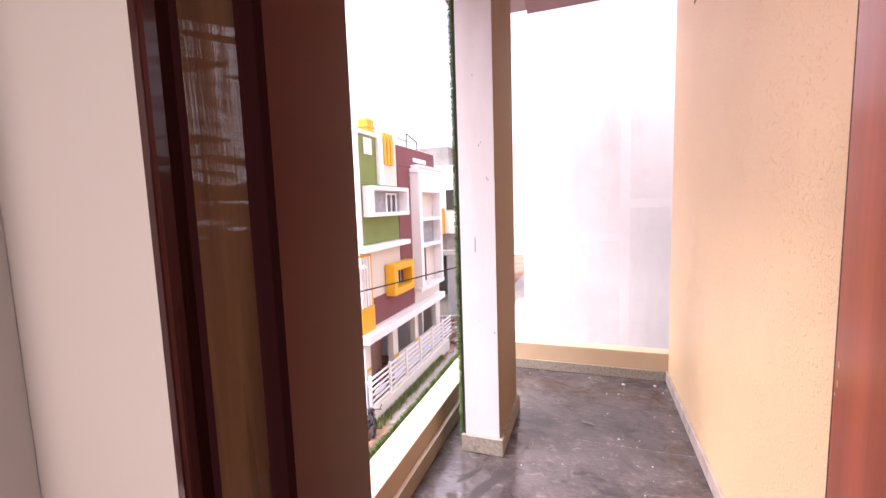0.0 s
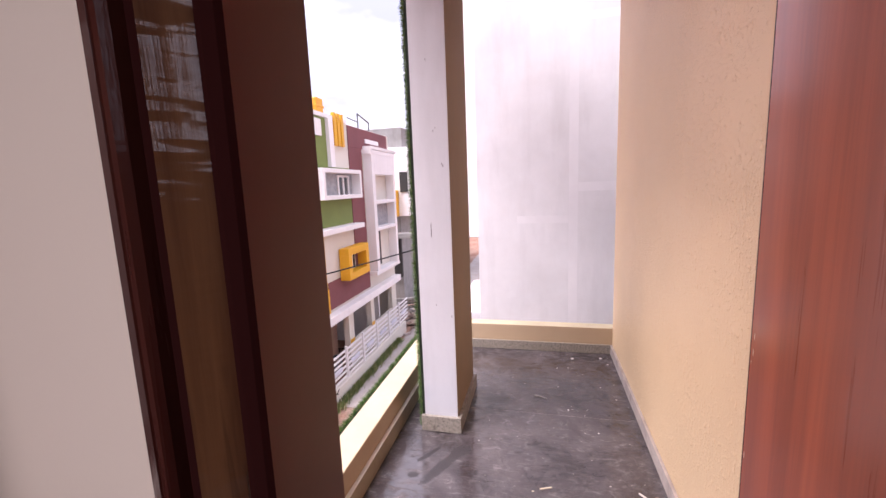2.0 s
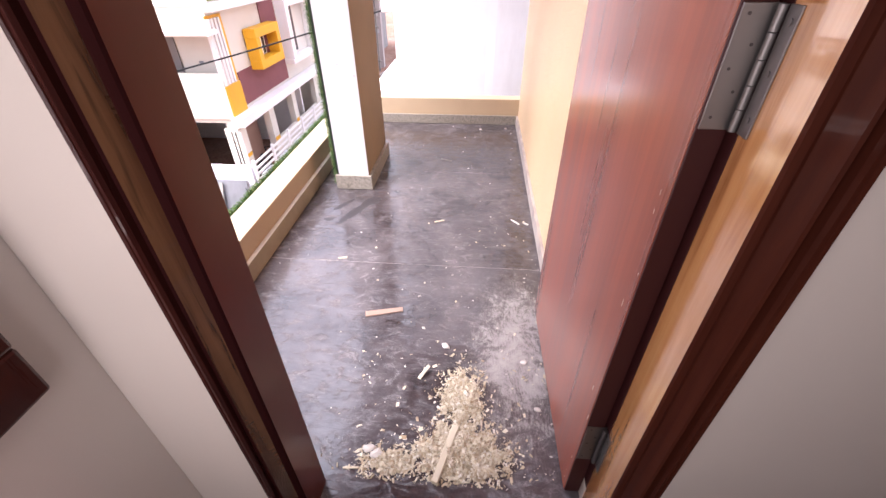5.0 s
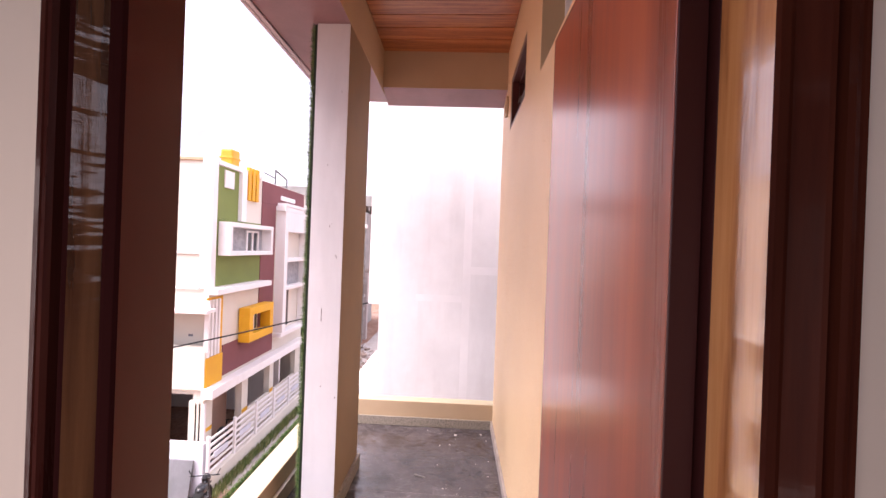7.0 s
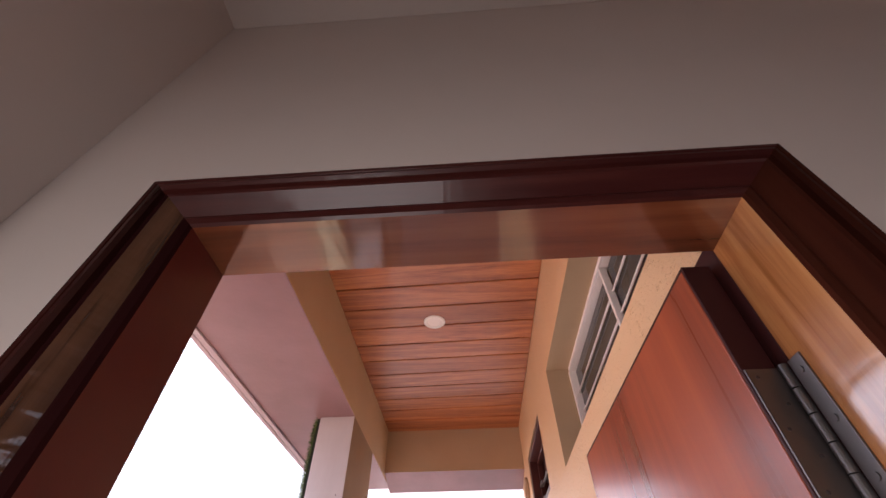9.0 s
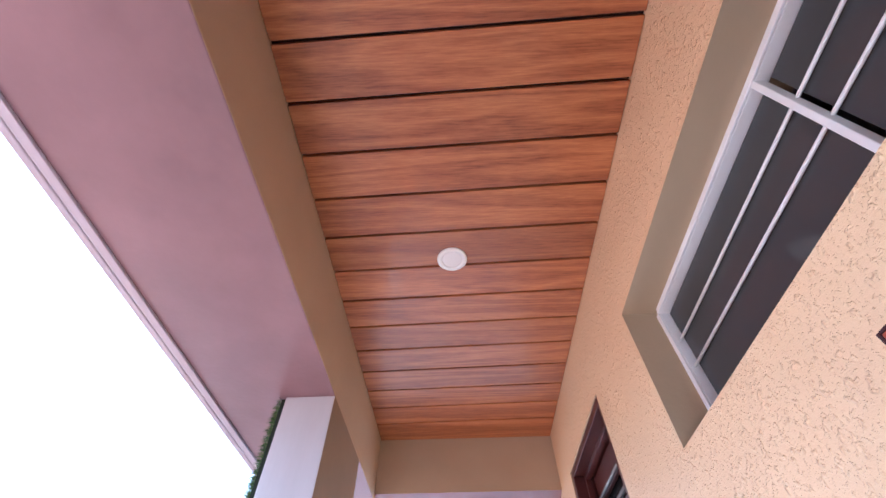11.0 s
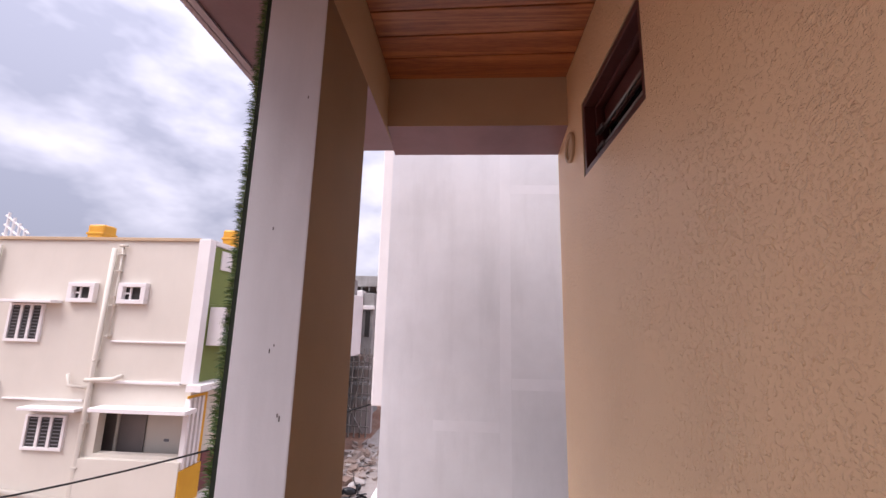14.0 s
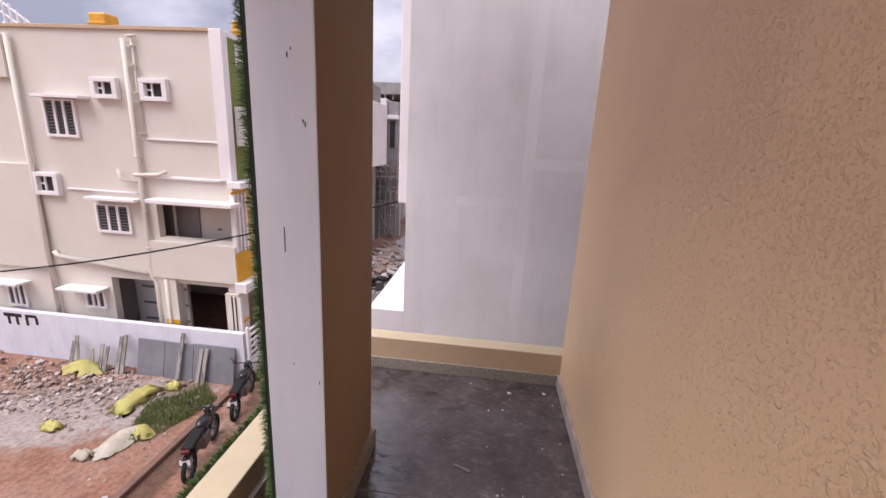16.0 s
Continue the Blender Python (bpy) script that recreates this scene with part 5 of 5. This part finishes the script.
part("mullion", box_bm(-1.06, -1.02, (ya + yb) / 2 - 0.03, (ya + yb) / 2 + 0.03, za + 0.05, zb - 0.05, 0.004), M_JAMB, rw)
for a, b in ((ya + 0.05, (ya + yb) / 2 - 0.032), ((ya + yb) / 2 + 0.032, yb - 0.05)):
    part("pane", box_bm(-1.045, -1.040, a, b, za + 0.05, zb - 0.05), M_GLASS, rw, "dark tinted glass")

# ---- litter on the balcony floor ----
M_CHIPWOOD = mat("pale_wood_shaving", (0.6, 0.45, 0.27), 0.85)
_g = M_CHIPWOOD.node_tree.nodes.new("ShaderNodeNewGeometry")
set_in(M_CHIPWOOD, "Base Color", ramp(M_CHIPWOOD, _g.outputs["Random Per Island"], [(0.0, (0.42, 0.32, 0.21)), (0.35, (0.60, 0.51, 0.37)), (0.8, (0.72, 0.64, 0.5)), (1.0, (0.82, 0.77, 0.69))]))
M_PAINTCHIP = mat("white_paint_flake", (0.62, 0.57, 0.53), 0.8)


def pile_height(x, y):
    a = math.exp(-(((x + 0.335) / 0.055) ** 2 + ((y + 1.40) / 0.085) ** 2))
    b = math.exp(-(((x + 0.33) / 0.095) ** 2 + ((y + 1.58) / 0.065) ** 2))
    c = math.exp(-(((x + 0.54) / 0.07) ** 2 + ((y + 1.62) / 0.04) ** 2))
    k = max(0.15, 0.75 + 0.9 * noise.noise(Vector((x * 34, y * 34, 3.0))))
    return (0.018 * a + 0.024 * b + 0.010 * c) * k


def shavings(name, label, count, seed, spread, size, material):
    rnd = random.Random(seed)
    verts, faces = [], []
    made = 0
    while made < count:
        x, y = rnd.uniform(-0.75, -0.06), rnd.uniform(-1.67, -1.2)
        h = pile_height(x, y)
        if rnd.random() > min(1.0, h / 0.012) ** 1.4 + spread:
            continue
        made += 1
        s = size * (0.4 + 2.2 * rnd.random() ** 3)
        m = pose(x, y, h * 0.85 * rnd.random() ** 0.3 + 0.001, rnd.uniform(-45, 45), rnd.uniform(-45, 45), rnd.uniform(0, 360))
        n, ln, w = 3, s, s * rnd.uniform(0.25, 0.6)
        curl = rnd.uniform(-0.9, 0.9)
        b = len(verts)
        for i in range(n + 1):
            u = i / n - 0.5
            for q in (-1, 1):
                verts.append(m @ Vector((u * ln, q * w / 2, curl * ln * (0.25 - u * u) + 0.0006)))
        for i in range(n):
            faces.append((b + 2 * i, b + 2 * i + 1, b + 2 * i + 3, b + 2 * i + 2))
    me = bpy.data.meshes.new(name)
    me.from_pydata(verts, [], faces)
    me.materials.append(material)
    return tagged(new(name, me), label, "wood shavings", "", "stuff")


bm = bmesh.new()
bmesh.ops.create_grid(bm, x_segments=60, y_segments=44, size=0.5, matrix=Matrix.Translation((-0.4, -1.43, 0)) @ Matrix.Diagonal((0.7, 0.5, 1, 1)))
for v in bm.verts:
    h = pile_height(v.co.x, v.co.y)
    v.co.z = h * 0.8 - 0.0035 + 0.002 * noise.noise(v.co * 60) * (h > 0.004)
solid("sawdust_heap", bm, plaster("pale_sawdust", (0.58, 0.49, 0.36), (0.40, 0.31, 0.21), rough=0.95, blotch=30, grain=300, strength=0.8), "low heap of pale sawdust on the floor", "sawdust", "stuff")
shavings("wood_shavings", "pale wood shavings heaped by the doorway", 11000, 41, 0.0, 0.0075, M_CHIPWOOD)
shavings("loose_shavings", "loose wood shavings scattered round the heap", 260, 42, 0.12, 0.008, M_CHIPWOOD)


def flakes(name, label, count, seed, area, size, material):
    rnd = random.Random(seed)
    verts, faces = [], []
    x0, x1, y0, y1 = area
    for _ in range(count):
        x, y = x1 - (x1 - x0) * rnd.random() ** 1.6, y0 + (y1 - y0) * rnd.random() ** 1.3
        s = size * (0.3 + rnd.random() ** 3 * 1.6)
        b, n = len(verts), 6
        flat, turn = rnd.uniform(0.25, 0.75), rnd.uniform(0, 3.14)
        t0 = rnd.random() * 6.28
        for lev in (0.0004, 0.0022 + s * 0.12):
            for i in range(n):
                r = s * (0.55 + 0.45 * rnd.random()) * (1 if lev < 0.001 else 0.7)
                p, q = r * math.cos(t0 + i * 6.283 / n), r * flat * math.sin(t0 + i * 6.283 / n)
                verts.append((x + p * math.cos(turn) - q * math.sin(turn), y + p * math.sin(turn) + q * math.cos(turn), lev))
        faces += [tuple(b + n + i for i in range(n))] + [(b + i, b + (i + 1) % n, b + n + (i + 1) % n, b + n + i) for i in range(n)]
    me = bpy.data.meshes.new(name)
    me.from_pydata(verts, [], faces)
    me.materials.append(material)
    return tagged(new(name, me), label, "debris", "", "stuff")


flakes("plaster_flakes", "white plaster and paint flakes scattered on the slabs", 70, 51, (-0.75, -0.03, -1.65, -0.7), 0.0055, M_PAINTCHIP)
flakes("plaster_flakes", "few small crumbs further along the floor", 90, 52, (-1.25, -0.03, -0.8, 1.15), 0.005, M_PAINTCHIP)
flakes("wood_crumbs", "small wood crumbs on the slabs", 70, 53, (-0.85, -0.05, -1.65, -0.3), 0.006, M_CHIPWOOD)


def sliver(name, label, p, q, w, h, material, lift=0.0, cat="wood scrap"):
    p, q = Vector((*p, 0)), Vector((*q, 0))
    d = q - p
    b = box_bm(0, d.length, -w / 2, w / 2, 0.0003, h, min(w, h) * 0.2)
    for v in b.verts:
        v.co.y *= 0.75 + 0.35 * noise.noise(Vector((v.co.x * 30 + p.x * 7, 0, 0)))
        v.co.z += lift * (v.co.x / d.length) ** 2
    bmesh.ops.transform(b, matrix=Matrix.Translation(p) @ Matrix.Rotation(math.atan2(d.y, d.x), 4, "Z"), verts=b.verts[:])
    return solid(name, b, material, label, cat, "thing")


sliver("wood_strip", "flat offcut of pale wood lying on the floor", (-0.735, -1.052), (-0.592, -1.014), 0.036, 0.006, plaster("pinkish_bare_wood", (0.36, 0.24, 0.19), (0.30, 0.195, 0.15), rough=0.8, blotch=14))
sliver("wood_strip", "thin pale strip beside the shavings", (-0.66, -1.645), (-0.60, -1.64), 0.008, 0.004, M_CHIPWOOD)
sliver("wood_strip", "pale batten end lying in the shavings", (-0.40, -1.67), (-0.35, -1.50), 0.03, 0.02, M_CHIPWOOD)
sliver("curled_shaving", "curled brown shaving on the floor", (-0.485, -1.335), (-0.455, -1.295), 0.014, 0.004, M_CHIPWOOD, 0.02)
sliver("white_scrap", "narrow white scrap near the skirting", (-0.125, -0.30), (-0.085, -0.345), 0.010, 0.005, M_PAINTCHIP)
sliver("white_scrap", "short white scrap near the skirting", (-0.06, -0.33), (-0.04, -0.345), 0.012, 0.006, M_PAINTCHIP)
sliver("twig", "short dry twig on the floor", (-0.565, 0.455), (-0.49, 0.425), 0.010, 0.008, M_STICK)
sliver("wood_strip", "short splinter on the floor", (-0.53, -0.35), (-0.48, -0.33), 0.008, 0.004, M_CHIPWOOD)
sliver("wood_strip", "small splinter by the kerb", (-0.95, -0.70), (-0.91, -0.69), 0.012, 0.004, M_CHIPWOOD)
for x, y, s in ((-0.405, -1.19, 0.016), (-0.10, -1.42, 0.010), (-0.13, -1.24, 0.012), (-0.57, -1.60, 0.02), (-0.60, -1.585, 0.016), (-0.10, 1.08, 0.012), (-0.30, 1.05, 0.012)):
    b = bmesh.new()
    bmesh.ops.create_icosphere(b, subdivisions=2, radius=s, matrix=Matrix.Translation((x, y, s * 0.3)) @ Matrix.Diagonal((1, 0.75, 0.45, 1)))
    for v in b.verts:
        v.co += Vector((noise.noise(v.co * 70), noise.noise(v.co * 70 + Vector((9, 0, 0))), 0)) * s * 0.5
    solid("plaster_lump", b, M_PAINTCHIP, "white plaster lump on the floor", "plaster lump", "thing")

# cracks and chips on the column's white face
for x, z, ln in ((-1.06, 1.056, 0.073), (-0.988, 1.40, 0.014), (-0.994, 1.41, 0.009), (-1.031, 1.568, 0.012), (-1.02, 1.585, 0.007), (-1.055, 1.9, 0.009), (-0.97, 0.64, 0.012), (-1.05, 0.70, 0.006), (-0.99, 2.3, 0.008)):
    b = box_bm(x - 0.0012, x + 0.0012, -0.0012, -0.0002, z, z + ln)
    part("scratch", b, M_GROOVE, bpy.data.objects["column"], "thin dark scratch")

# bars of the high room window, unseen, added for the jamb's reflections
bw = thing("window_4", "unseen high barred window assumed in the room's side wall", "window", kind="structure")
for k in range(4):
    part("bar", box_bm(2.46, 2.52, -4.3, -3.1, 1.86 + k * 0.24, 1.915 + k * 0.24, 0.004), M_JAMB, bw)
